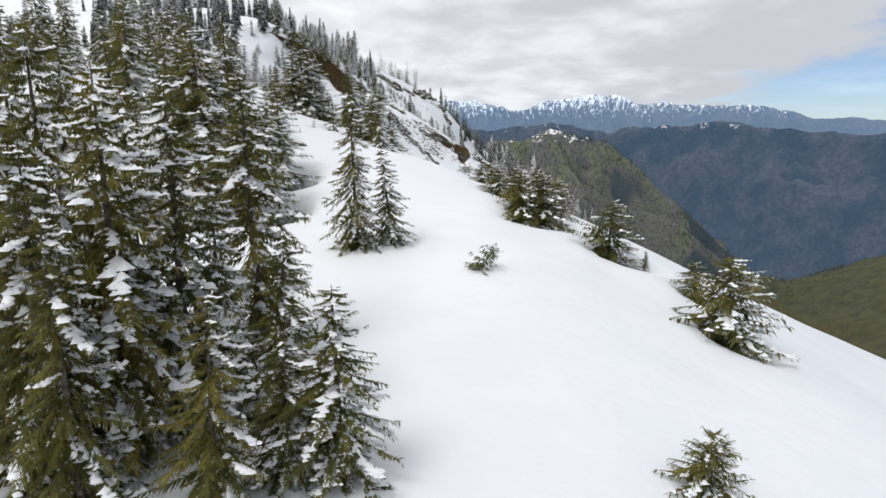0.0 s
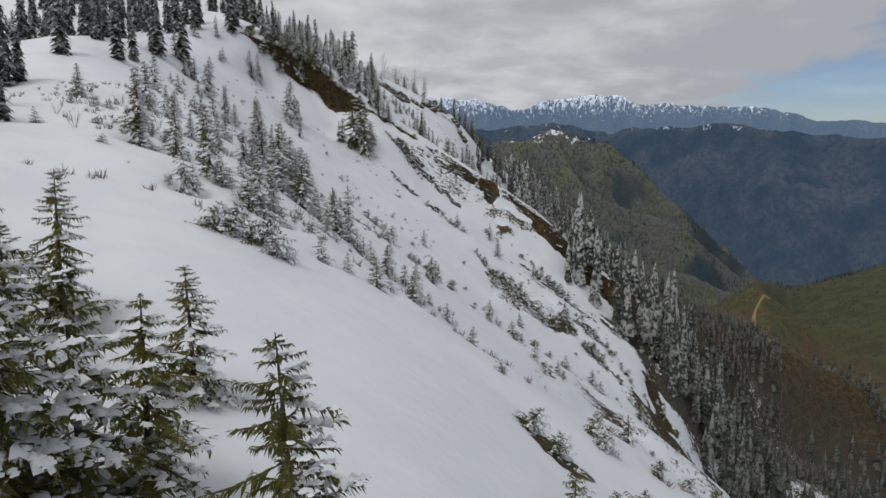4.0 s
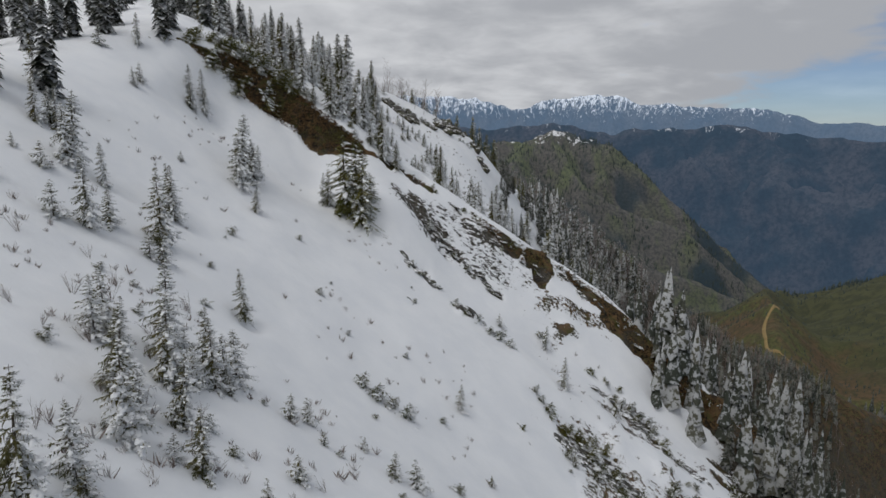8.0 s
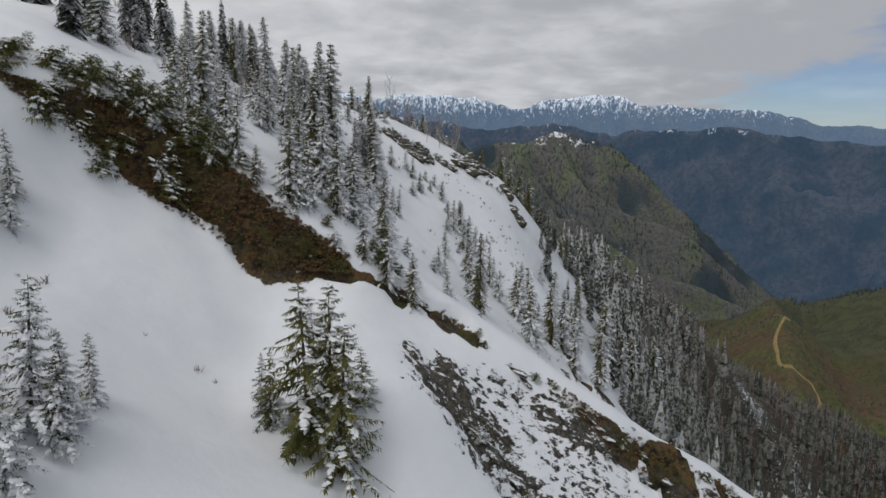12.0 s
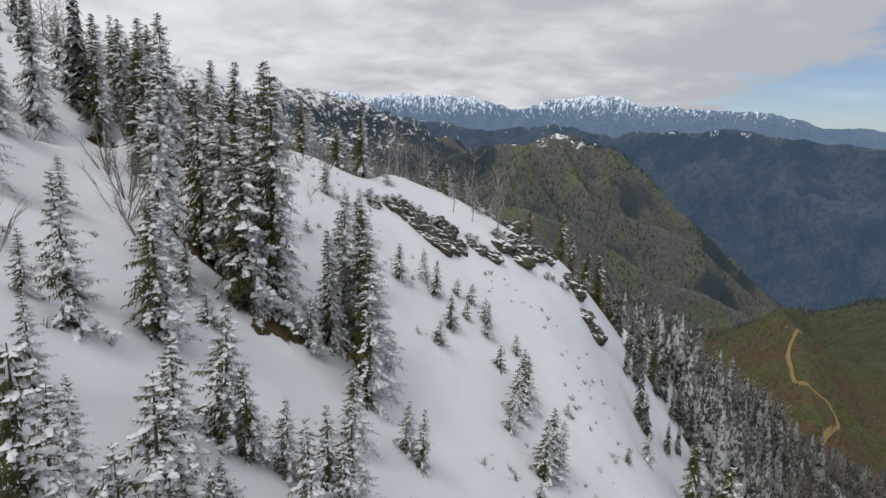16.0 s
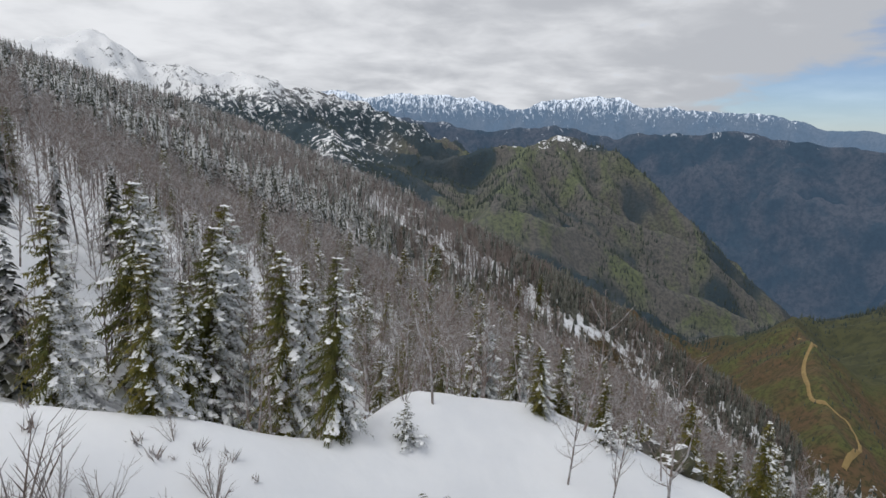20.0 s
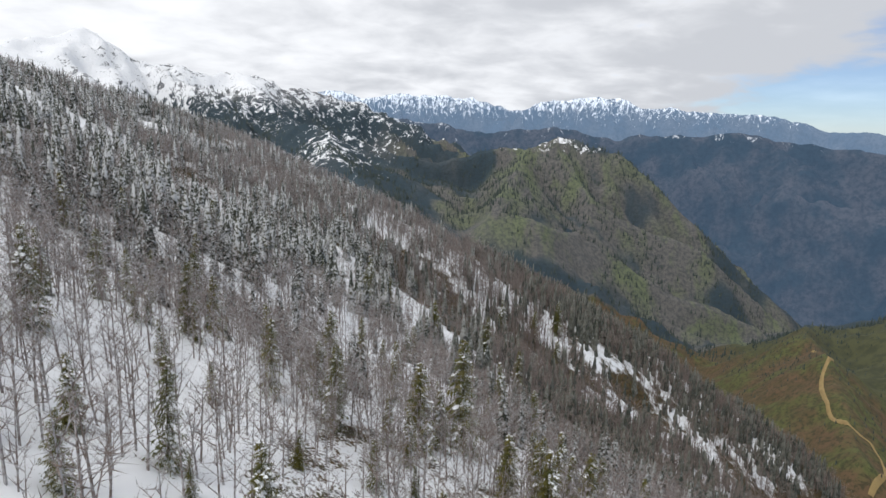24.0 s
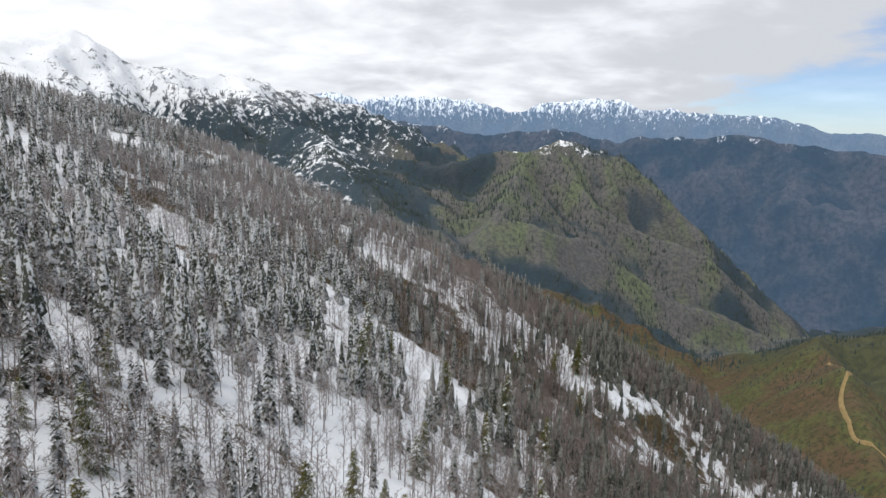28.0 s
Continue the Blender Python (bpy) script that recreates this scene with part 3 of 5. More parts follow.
# ---------------------------------------------------------------- materials
def material(name):
    m = bpy.data.materials.new(name)
    m.use_nodes = True
    return m, Graph(m.node_tree)


def finish(g, colour, rough, bump=None, strength=0.3, distance=0.05, specular=0.3, extra=()):
    inputs = {"Base Color": colour, "Roughness": rough, "Specular IOR Level": specular, **dict(extra)}
    if bump is not None:
        inputs["Normal"] = g.add("ShaderNodeBump", {"Height": bump, "Strength": strength, "Distance": distance}).outputs[0]
    shader = g.add("ShaderNodeBsdfPrincipled", inputs)
    g.add("ShaderNodeOutputMaterial", {0: shader.outputs[0]})


def rgb(r, g, b):
    return (r, g, b, 1.0)


def ground_material():
    m, g = material("snowy_hillside")
    where = g.add("ShaderNodeNewGeometry").outputs["Position"]
    snow = g.add("ShaderNodeAttribute", attribute_name="snow").outputs["Fac"]
    green = g.add("ShaderNodeAttribute", attribute_name="green").outputs["Fac"]
    wood = g.add("ShaderNodeAttribute", attribute_name="wood").outputs["Fac"]
    fine = g.noise(where, 2.3, 6.0, 0.62)
    middle = g.noise(where, 0.22, 5.0, 0.6)
    coarse = g.noise(where, 0.018, 7.0, 0.62)
    # earth with dead grass, rust-brown bracken and grey stone
    earth = g.mix(g.ramp(fine, 0.40, 0.66), (0.016, 0.012, 0.008), (0.15, 0.090, 0.036))
    earth = g.mix(g.ramp(middle, 0.48, 0.60, 0.0, 0.8), earth, (0.075, 0.066, 0.052))
    earth = g.mix(g.ramp(g.noise(where, 4.5, 5.0, 0.7), 0.50, 0.60, 0.0, 0.8), earth, (0.018, 0.016, 0.010))
    earth = g.mix(g.ramp(g.noise(where, 0.45, 5.0, 0.6), 0.50, 0.60, 0.0, 0.7), earth, (0.140, 0.082, 0.038))
    earth = g.mix(g.math("MULTIPLY", g.ramp(g.noise(where, 0.9, 4.0), 0.5, 0.62), 0.7), earth, (0.06, 0.065, 0.02))
    stony = g.add("ShaderNodeAttribute", attribute_name="stony").outputs["Fac"]
    scree = g.mix(g.ramp(g.noise(where, 3.2, 6.0, 0.68), 0.38, 0.64), (0.028, 0.026, 0.022), (0.125, 0.116, 0.102))
    earth = g.mix(g.math("MULTIPLY", stony, 0.85), earth, scree)
    meadow = g.mix(g.ramp(g.noise(where, 0.009, 7.0, 0.62), 0.47, 0.58), (0.125, 0.080, 0.046), (0.098, 0.106, 0.038))
    meadow = g.mix(g.ramp(g.noise(where, 0.05, 5.0, 0.65), 0.42, 0.68), meadow, (0.090, 0.068, 0.034))
    meadow = g.mix(g.ramp(g.noise(where, 0.16, 5.0, 0.7), 0.44, 0.62, 0.0, 0.75), meadow, (0.040, 0.042, 0.022))
    # fields and young wood east of the brown hill
    field = g.ramp(g.math("ADD", g.add("ShaderNodeSeparateXYZ", {0: where}).outputs[0], g.math("MULTIPLY", g.noise(where, 0.006, 4.0), 260.0)), 720.0, 830.0)
    meadow = g.mix(field, meadow, g.mix(g.ramp(g.noise(where, 0.05, 5.0, 0.65), 0.4, 0.6), (0.050, 0.054, 0.030), (0.076, 0.079, 0.038)))
    land = g.mix(green, earth, meadow)
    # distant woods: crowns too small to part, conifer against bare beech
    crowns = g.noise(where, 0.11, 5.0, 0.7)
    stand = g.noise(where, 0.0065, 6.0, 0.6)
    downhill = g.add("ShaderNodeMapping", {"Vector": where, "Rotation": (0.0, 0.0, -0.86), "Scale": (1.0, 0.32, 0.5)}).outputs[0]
    # pale ribs and dark gullies: vegetation, plus relief shading painted into the tone
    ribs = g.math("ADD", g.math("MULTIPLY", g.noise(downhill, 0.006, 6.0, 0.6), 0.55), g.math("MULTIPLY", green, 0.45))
    # conifer and beech tones painted bluer than foliage, for the haze of distance
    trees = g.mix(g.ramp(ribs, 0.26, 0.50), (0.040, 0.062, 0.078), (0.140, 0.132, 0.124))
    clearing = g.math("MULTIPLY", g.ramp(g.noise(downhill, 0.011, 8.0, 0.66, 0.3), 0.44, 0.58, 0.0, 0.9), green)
    # green of the clearings, brightened as painted sun on the spurs
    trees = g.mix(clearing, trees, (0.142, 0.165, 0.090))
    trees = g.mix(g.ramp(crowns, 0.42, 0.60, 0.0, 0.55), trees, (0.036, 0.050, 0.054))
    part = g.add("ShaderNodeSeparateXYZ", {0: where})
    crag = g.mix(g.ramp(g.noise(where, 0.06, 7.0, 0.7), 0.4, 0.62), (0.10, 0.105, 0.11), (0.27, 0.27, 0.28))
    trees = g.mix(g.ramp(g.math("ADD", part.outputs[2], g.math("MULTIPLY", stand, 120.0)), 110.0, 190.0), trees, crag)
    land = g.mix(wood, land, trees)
    patchy = g.math("ADD", g.math("MULTIPLY", g.math("SUBTRACT", g.noise(where, 0.034, 9.0, 0.78, 0.5), 0.5), 1.9), 0.5)
    close = g.math("ADD", g.math("MULTIPLY", fine, 0.35), g.math("ADD", g.math("MULTIPLY", middle, 0.35), g.math("MULTIPLY", g.noise(where, 0.03, 6.0, 0.65), 0.3)))
    ragged = g.add("ShaderNodeMix", {0: wood, 2: close, 3: patchy}).outputs[0]
    level = g.add("ShaderNodeMix", {0: wood, 2: g.math("ADD", g.math("MULTIPLY", snow, 0.6), 0.2), 3: g.math("SUBTRACT", g.math("MULTIPLY", snow, 1.05), 0.06)}).outputs[0]
    # scree: stones by the hundred, each with its cap of snow
    speckle = g.math("MULTIPLY", g.math("SUBTRACT", g.noise(g.add("ShaderNodeMapping", {"Vector": where, "Rotation": (0.0, 0.0, 0.38), "Scale": (0.5, 1.0, 1.0)}).outputs[0], 1.9, 6.0, 0.72), 0.5), g.math("MULTIPLY", stony, 1.1))
    ragged = g.math("ADD", ragged, speckle)
    cover = g.ramp(g.math("SUBTRACT", level, ragged), -0.025, 0.025)
    white = g.mix(g.ramp(middle, 0.35, 0.65), (0.80, 0.81, 0.83), (0.86, 0.865, 0.875))
    colour = g.mix(cover, land, white)
    rough = g.ramp(cover, 0.0, 1.0, 0.95, 0.55)
    relief = g.math("ADD", g.math("MULTIPLY", fine, g.ramp(cover, 0.0, 1.0, 0.5, 0.04)), g.math("MULTIPLY", cover, 0.35))
    dents = g.math("MULTIPLY", g.math("ADD", g.noise(where, 0.55, 4.0, 0.6), g.math("MULTIPLY", g.noise(where, 1.6, 3.0, 0.6), 0.35)), g.math("MULTIPLY", cover, 0.35))
    relief = g.math("ADD", g.math("ADD", relief, dents), g.math("MULTIPLY", wood, g.math("MULTIPLY", g.math("ADD", crowns, g.noise(where, 0.035, 4.0, 0.6)), 16.0)))
    finish(g, colour, rough, relief, 0.55, 0.35, 0.25)
    return m


GROUND = ground_material()


# ---------------------------------------------------------------- ground
def spread(*stretches):
    """Grid lines: stretches of (from, to, step at the start, step at the end)."""
    lines = []
    for a, b, first, last in stretches:
        n = max(2, round(2 * (b - a) / (first + last)))
        u = np.linspace(0, 1, n, endpoint=False)
        lines += list(a + (b - a) * (2 * first * u + (last - first) * u * u) / (first + last))
    return np.array(lines + [stretches[-1][1]])


def sheet(name, xs, ys, zs, mat):
    nx, ny = len(xs), len(ys)
    gx, gy = np.meshgrid(xs, ys)
    co = np.stack([gx, gy, zs], -1).reshape(-1, 3)
    n = np.arange(nx * ny).reshape(ny, nx)
    quads = np.stack([n[:-1, :-1], n[:-1, 1:], n[1:, 1:], n[1:, :-1]], -1).reshape(-1, 4)
    me = bpy.data.meshes.new(name)
    me.vertices.add(len(co))
    me.vertices.foreach_set("co", co.ravel())
    me.loops.add(quads.size)
    me.loops.foreach_set("vertex_index", quads.ravel().astype(np.int32))
    me.polygons.add(len(quads))
    me.polygons.foreach_set("loop_start", np.arange(0, quads.size, 4, dtype=np.int32))
    me.polygons.foreach_set("use_smooth", np.ones(len(quads), bool))
    me.update()
    me.materials.append(mat)
    return new(name, me)


# steep snowy breaks in the far wood: middle x, y and half widths
CLIFFS = [(12, 640, 20, 16), (24, 622, 7, 26), (116, 640, 20, 16), (150, 662, 20, 15), (196, 674, 30, 22), (222, 690, 24, 20), (128, 615, 14, 14)]


def cliff_snow(x, y):
    total = 0.0 * x
    for a, b, wide, deep in CLIFFS:
        total = np.maximum(total, 1 - step_between(np.hypot((x - a) / wide, (y - b) / deep) + 0.9 * fractal(x, y, 14, 3, 61), 0.55, 1.1))
    return total


def covers(x, y, z):
    """How much snow, green and wood the ground carries."""
    patch = fractal(x, y, 60, 4, 51)
    snow, stony = np.ones(np.shape(x)), np.zeros(np.shape(x))
    snow -= 0.46 * step_between(x + 14 * patch - 12 * step_between(y, 150, 125), 15, 34) * step_between(y + 30 * patch, 20, 90)
    band = np.abs(y - rib_line(x)) - np.interp(x, RIB_X, RIB_HALF) - (0.7 + 1.8 * step_between(x, -20, -12)) * fractal(x, y, 4.5, 4, 44, 0.65)
    snow -= (1 - step_between(band, -0.6, 0.8)) * step_between(x, -46, -37) * (1 - 0.7 * step_between(x, 32, 42)) * (0.90 + 0.45 * fractal(x, y, 2.6, 3, 45, 0.6))
    worn = np.zeros(np.shape(x))
    for a, b, size in FACE_STONES:
        along, across = (x - a - 0.3 * size) + 0.25 * (y - b), (y - b) - 0.25 * (x - a)
        near = np.hypot(along / (0.36 * size + 0.3), across / (0.20 * size + 0.3)) + 1.5 * fractal(x, y, 2.5, 4, 46, 0.6)
        bare_rock = 1 - step_between(near, 0.55, 1.3)
        worn = np.maximum(worn, 0.58 * bare_rock)
        stony = np.maximum(stony, bare_rock)
    # broken rock and scrub below the shelf
    broken = step_between(fractal(0.33 * x - 0.13 * y, 0.5 * x + 1.35 * y, 2.4, 4, 49, 0.65), -0.04, 0.10)
    scree = 1 - step_between(np.hypot((x + 6) / 11, (y - 156.6 - 0.1 * (x + 6)) / 5), 0.6, 1.15)
    scree = np.maximum(scree, 0.9 * (1 - step_between(np.hypot((x - 34) / 9, (y - 146) / 12), 0.6, 1.1)))
    worn = np.maximum(worn, scree * (0.49 + 0.22 * (broken - 0.5)))
    stony = np.maximum(stony, scree)
    stony = np.maximum(stony, 0.8 * step_between(x, 30, 44) * (1 - step_between(y, 290, 330)))
    for ax, ay, bx, by, count in SCRUB_STREAKS:
        away = line_away(x, y, ((ax, ay, 0), (bx, by, 0)))
        worn = np.maximum(worn, 0.55 * (1 - step_between(away + 2.6 * fractal(x, y, 2.6, 3, 64, 0.6), 0.2, 1.3)))
    # bare wells under the large spruces
    for a, b, tall in EDGE_SPRUCES + RIB_TOP_SPRUCES:
        if tall > 6:
            snow -= 0.9 * (1 - step_between(np.hypot((x - a - 0.5) / 1.6, (y - b + 0.9) / 1.3) + 0.8 * fractal(x, y, 2.0, 2, 58), 0.35, 0.85))
    # thin streaks where scrub and stones break the snow on the lower face
    streak = fractal(0.35 * x + 0.2 * y, y - 0.35 * x, 7, 4, 47)
    worn = np.maximum(worn, 0.52 * step_between(streak, 0.10, 0.24) * step_between(x, -14, 10) * step_between(y, 62, 95) * (1 - step_between(y, 190, 215)))
    snow -= worn
    slope_wood = step_between(y, 238, 262)
    wooded = 0.80 - 0.16 * step_between(-z + 60 * patch, 10, 70) - 0.13 * step_between(-z + 60 * patch, 60, 120) - 0.3 * step_between(-z, 150, 210)
    wooded = wooded - 0.36 * step_between(x, 15, 50) * (1 - step_between(y, 420, 520))
    wooded = wooded - 0.24 * step_between(y, 480, 590) * step_between(-x, -10, 50) + 0.05 * step_between(y, 460, 540) * step_between(x, 0, 40) + (0.45 + 0.3 * step_between(y, 320, 420)) * fractal(x, y, 34, 4, 53, 0.6) + 0.4 * step_between(-x, 280, 360)
    wooded = wooded + cliff_snow(x, y) * (0.20 + 0.9 * fractal(x, y, 9, 3, 63, 0.65))
    snow = snow * (1 - slope_wood) + wooded * slope_wood
    far = step_between(y, 900, 1100)
    high = 0.46 * step_between(z, -120, -30)
    west = step_between(-x, -40, 260)
    alpine = 0.40 + 0.05 * step_between(z, -120, -20) + 0.20 * step_between(z, -20, 150) + 0.3 * fractal(x, y, 260, 3, 52, 0.5) + 0.45 * (1 - step_between(y, 1500, 1750))
    high = high * (1 - west) + alpine * west
    high = high * (1 - 0.5 * step_between(x, 560, 700))
    snow = snow * (1 - far) + high * far
    snow = snow * (1 - step_between(-z, 170, 240))
    green = step_between(-z, 150, 260) * step_between(y, 500, 800)
    spur = np.minimum(line_away(x, y, MID_SPUR), line_away(x, y, FRONT_SPUR))
    spur = np.minimum(spur, line_away(x, y, GREEN_SPUR[:3]) * 0.8)
    # across the valley, green holds both vegetation and painted sun on ribs and spurs
    rib = 1 - step_between(gully_depth(x, y, 22) + 0.10 * fractal(x, y, 90, 3, 65), 0.02, 0.15)
    lit_green = np.maximum(0.8 * rib, 1 - step_between(spur + 90 * fractal(x, y, 120, 3, 62), 20, 130))
    green = np.where(y > 1700, (1 - west) * lit_green, green)
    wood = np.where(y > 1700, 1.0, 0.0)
    return np.clip(snow, 0, 1), np.clip(green, 0, 1), wood, np.clip(stony, 0, 1)


def build_ground():
    xs = spread((-3400, -1700, 60, 16), (-1700, -700, 16, 14), (-700, -260, 11, 6), (-260, -62, 5, 1.2), (-62, -40, 0.9, 0.9), (-40, -16, 0.45, 0.45), (-16, 9, 0.4, 0.4), (9, 62, 0.9, 0.9), (62, 260, 1.2, 5), (260, 1500, 6, 14), (1500, 3400, 16, 60))
    ys = spread((-700, -60, 60, 8), (-60, -6, 6, 0.9), (-6, 60, 0.4, 0.4), (60, 150, 0.9, 0.9), (150, 168, 0.35, 0.35), (168, 262, 0.9, 0.9), (262, 760, 1.8, 4.5), (760, 1500, 5, 12), (1500, 3300, 12, 14), (3300, 4900, 40, 60))
    gx, gy = np.meshgrid(xs, ys)
    z = height(gx, gy)
    for x, y, tall in DOME_EDGE_SPRUCES + DOME_SPRUCES + SHOULDER_SPRUCES + FACE_LOWER_SPRUCES:
        wide = 0.45 + 0.14 * tall
        z -= min(0.25 + 0.16 * tall, 0.9) * np.exp(-(((gx - x - 0.3 * wide) ** 2 + (gy - y + 0.2 * wide) ** 2) / wide**2) ** 1.5)
    cover = covers(gx, gy, z)
    # bare earth and rock is rough and lies lower than the snow on it
    bare = (1 - step_between(cover[0], 0.35, 0.7)) * (1 - step_between(gy, 236, 250)) * step_between(gy, 60, 70)
    z += bare * (2.2 * fractal(gx, gy, 3.8, 2, 57) - 0.25)
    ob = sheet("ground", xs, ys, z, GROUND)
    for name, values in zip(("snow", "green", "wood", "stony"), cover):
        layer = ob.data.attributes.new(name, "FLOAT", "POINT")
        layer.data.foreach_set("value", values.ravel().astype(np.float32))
    tagged(ob, "snow-covered mountainside falling to a wooded valley", "ground", kind="structure")
    return ob


ground = build_ground()


def backdrop_material(name, wood, bare, snow_low, snow_high, snow_most, haze_glow, snow_grain=0.012):
    """Distant range; the haze of the miles between is put in as blue emission."""
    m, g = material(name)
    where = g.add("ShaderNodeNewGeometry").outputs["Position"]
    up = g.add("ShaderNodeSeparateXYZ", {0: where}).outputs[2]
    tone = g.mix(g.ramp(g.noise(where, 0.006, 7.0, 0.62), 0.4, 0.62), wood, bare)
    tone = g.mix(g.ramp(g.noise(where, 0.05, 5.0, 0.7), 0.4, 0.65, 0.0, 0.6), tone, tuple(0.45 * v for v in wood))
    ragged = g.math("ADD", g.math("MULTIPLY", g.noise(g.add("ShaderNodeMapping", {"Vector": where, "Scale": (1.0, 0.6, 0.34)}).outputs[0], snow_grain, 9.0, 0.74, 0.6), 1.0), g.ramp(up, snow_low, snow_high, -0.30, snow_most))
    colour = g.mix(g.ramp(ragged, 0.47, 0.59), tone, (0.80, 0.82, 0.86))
    finish(g, colour, 0.95, specular=0.05, extra={"Emission Color": rgb(*haze_glow), "Emission Strength": 1.0})
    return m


def build_backdrop(name, label, crest, fall, rough, seed, depth, mat, step):
    xs = np.arange(min(p[0] for p in crest) - 300, max(p[0] for p in crest) + 300, step)
    v = np.linspace(-1, 0.12, 46)
    line = np.array(crest, float)
    gx, gv = np.meshgrid(xs, v)
    gy = np.interp(gx, line[:, 0], line[:, 1]) + gv * depth
    z = np.maximum(ridge(gx, gy, crest, fall, rough, seed), VALLEY - 40)
    ob = sheet(name, xs, v, z, mat)
    ob.data.vertices.foreach_set("co", np.stack([gx, gy, z], -1).ravel())
    ob.data.update()
    return tagged(ob, label, "mountains", kind="structure")


# Each third colour is painted haze; the wood and bare tones lean blue too.
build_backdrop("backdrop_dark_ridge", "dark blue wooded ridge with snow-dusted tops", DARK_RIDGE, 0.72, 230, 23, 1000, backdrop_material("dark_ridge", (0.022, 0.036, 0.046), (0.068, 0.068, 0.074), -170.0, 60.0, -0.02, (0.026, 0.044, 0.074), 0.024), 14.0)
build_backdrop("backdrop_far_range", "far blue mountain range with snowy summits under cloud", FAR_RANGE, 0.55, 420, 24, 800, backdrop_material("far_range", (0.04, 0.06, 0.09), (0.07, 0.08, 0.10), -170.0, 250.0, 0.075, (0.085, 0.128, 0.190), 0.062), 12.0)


# ---------------------------------------------------------------- plant and stone materials
def needle_material(name, rime, through_light=0.42, windward=0.10, fresh=1.0):
    m, g = material(name)
    where = g.add("ShaderNodeTexCoord").outputs["Object"]
    pick = g.add("ShaderNodeObjectInfo").outputs["Random"]
    tint = g.mix(g.ramp(g.noise(where, 1.7, 3.0), 0.35, 0.65), (0.082 * fresh, 0.088 * fresh, 0.034), (0.20 * fresh, 0.170 * fresh, 0.060))
    tint = g.mix(g.ramp(pick, 0.0, 1.0, 0.0, 0.5), tint, (0.070 * fresh, 0.085 * fresh, 0.045))
    tint = g.mix(g.math("MULTIPLY", g.ramp(g.noise(where, 6.0, 3.0), 0.52, 0.62), 0.5), tint, (0.10, 0.075, 0.045))
    # rime lies thicker on the weather side
    east = g.ramp(g.add("ShaderNodeSeparateXYZ", {0: where}).outputs[0], -0.45, 0.55, -0.8 * windward, windward)
    frost = g.ramp(g.math("ADD", g.noise(where, 9.0, 4.0, 0.6), east), 0.68 - rime, 0.73 - rime, 0.0, 0.9)
    colour = g.mix(frost, tint, (0.74, 0.755, 0.775))
    face = g.add("ShaderNodeBsdfPrincipled", {"Base Color": colour, "Roughness": 0.75, "Specular IOR Level": 0.2})
    glow_through = g.add("ShaderNodeBsdfTranslucent", {"Color": colour})
    both = g.add("ShaderNodeMixShader", {0: through_light, 1: face.outputs[0], 2: glow_through.outputs[0]})
    g.add("ShaderNodeOutputMaterial", {0: both.outputs[0]})
    return m


def bark_material():
    m, g = material("rough_bark")
    where = g.add("ShaderNodeTexCoord").outputs["Object"]
    grain = g.noise(where, 14.0, 5.0, 0.65)
    tone = g.mix(g.ramp(grain, 0.35, 0.65), (0.045, 0.034, 0.026), (0.15, 0.125, 0.10))
    finish(g, g.mix(g.ramp(g.noise(where, 3.0, 4.0), 0.58, 0.68, 0.0, 0.6), tone, (0.6, 0.61, 0.62)), 0.9, grain, 0.6, 0.02)
    return m


def beech_material():
    m, g = material("bare_beech_bark")
    where = g.add("ShaderNodeTexCoord").outputs["Object"]
    pick = g.add("ShaderNodeObjectInfo").outputs["Random"]
    island = g.add("ShaderNodeNewGeometry").outputs["Random Per Island"]
    tone = g.mix(g.ramp(g.noise(where, 1.1, 4.0), 0.35, 0.65), (0.158, 0.122, 0.102), (0.295, 0.240, 0.208))
    tone = g.mix(g.math("MULTIPLY", pick, 0.4), tone, (0.22, 0.165, 0.142))
    tone = g.mix(g.math("MULTIPLY", island, 0.5), tone, (0.165, 0.125, 0.108))
    up = g.add("ShaderNodeSeparateXYZ", {0: g.add("ShaderNodeNewGeometry").outputs["Position"]}).outputs[2]
    rime = g.ramp(g.math("ADD", g.noise(where, 2.2, 4.0), g.math("MULTIPLY", island, 0.18)), 0.52, 0.70)
    rime = g.math("MULTIPLY", rime, g.ramp(up, -85.0, 14.0, 0.10, 0.56))
    finish(g, g.mix(rime, tone, (0.62, 0.63, 0.65)), 0.85)
    return m


def far_tree_material(name="far_conifers", rime=1.0):
    m, g = material(name)
    where = g.add("ShaderNodeNewGeometry")
    island = where.outputs["Random Per Island"]
    tone = g.mix(island, (0.030, 0.036, 0.027), (0.088, 0.084, 0.058))
    up = g.add("ShaderNodeSeparateXYZ", {0: where.outputs["Position"]}).outputs[2]
    high = g.ramp(up, -75.0, 14.0, 0.12 * rime, 0.60 * rime)
    frost = g.ramp(g.math("ADD", g.noise(where.outputs["Position"], 1.5, 4.0, 0.6), g.math("MULTIPLY", island, 0.12)), 0.52, 0.62)
    finish(g, g.mix(g.math("MULTIPLY", frost, high), tone, (0.76, 0.775, 0.80)), 0.85)
    return m


def snow_material():
    m, g = material("fresh_snow")
    where = g.add("ShaderNodeTexCoord").outputs["Object"]
    lumps = g.noise(where, 7.0, 4.0)
    finish(g, g.mix(lumps, (0.78, 0.79, 0.81), (0.88, 0.885, 0.89)), 0.6, lumps, 0.3, 0.03, 0.25)
    return m


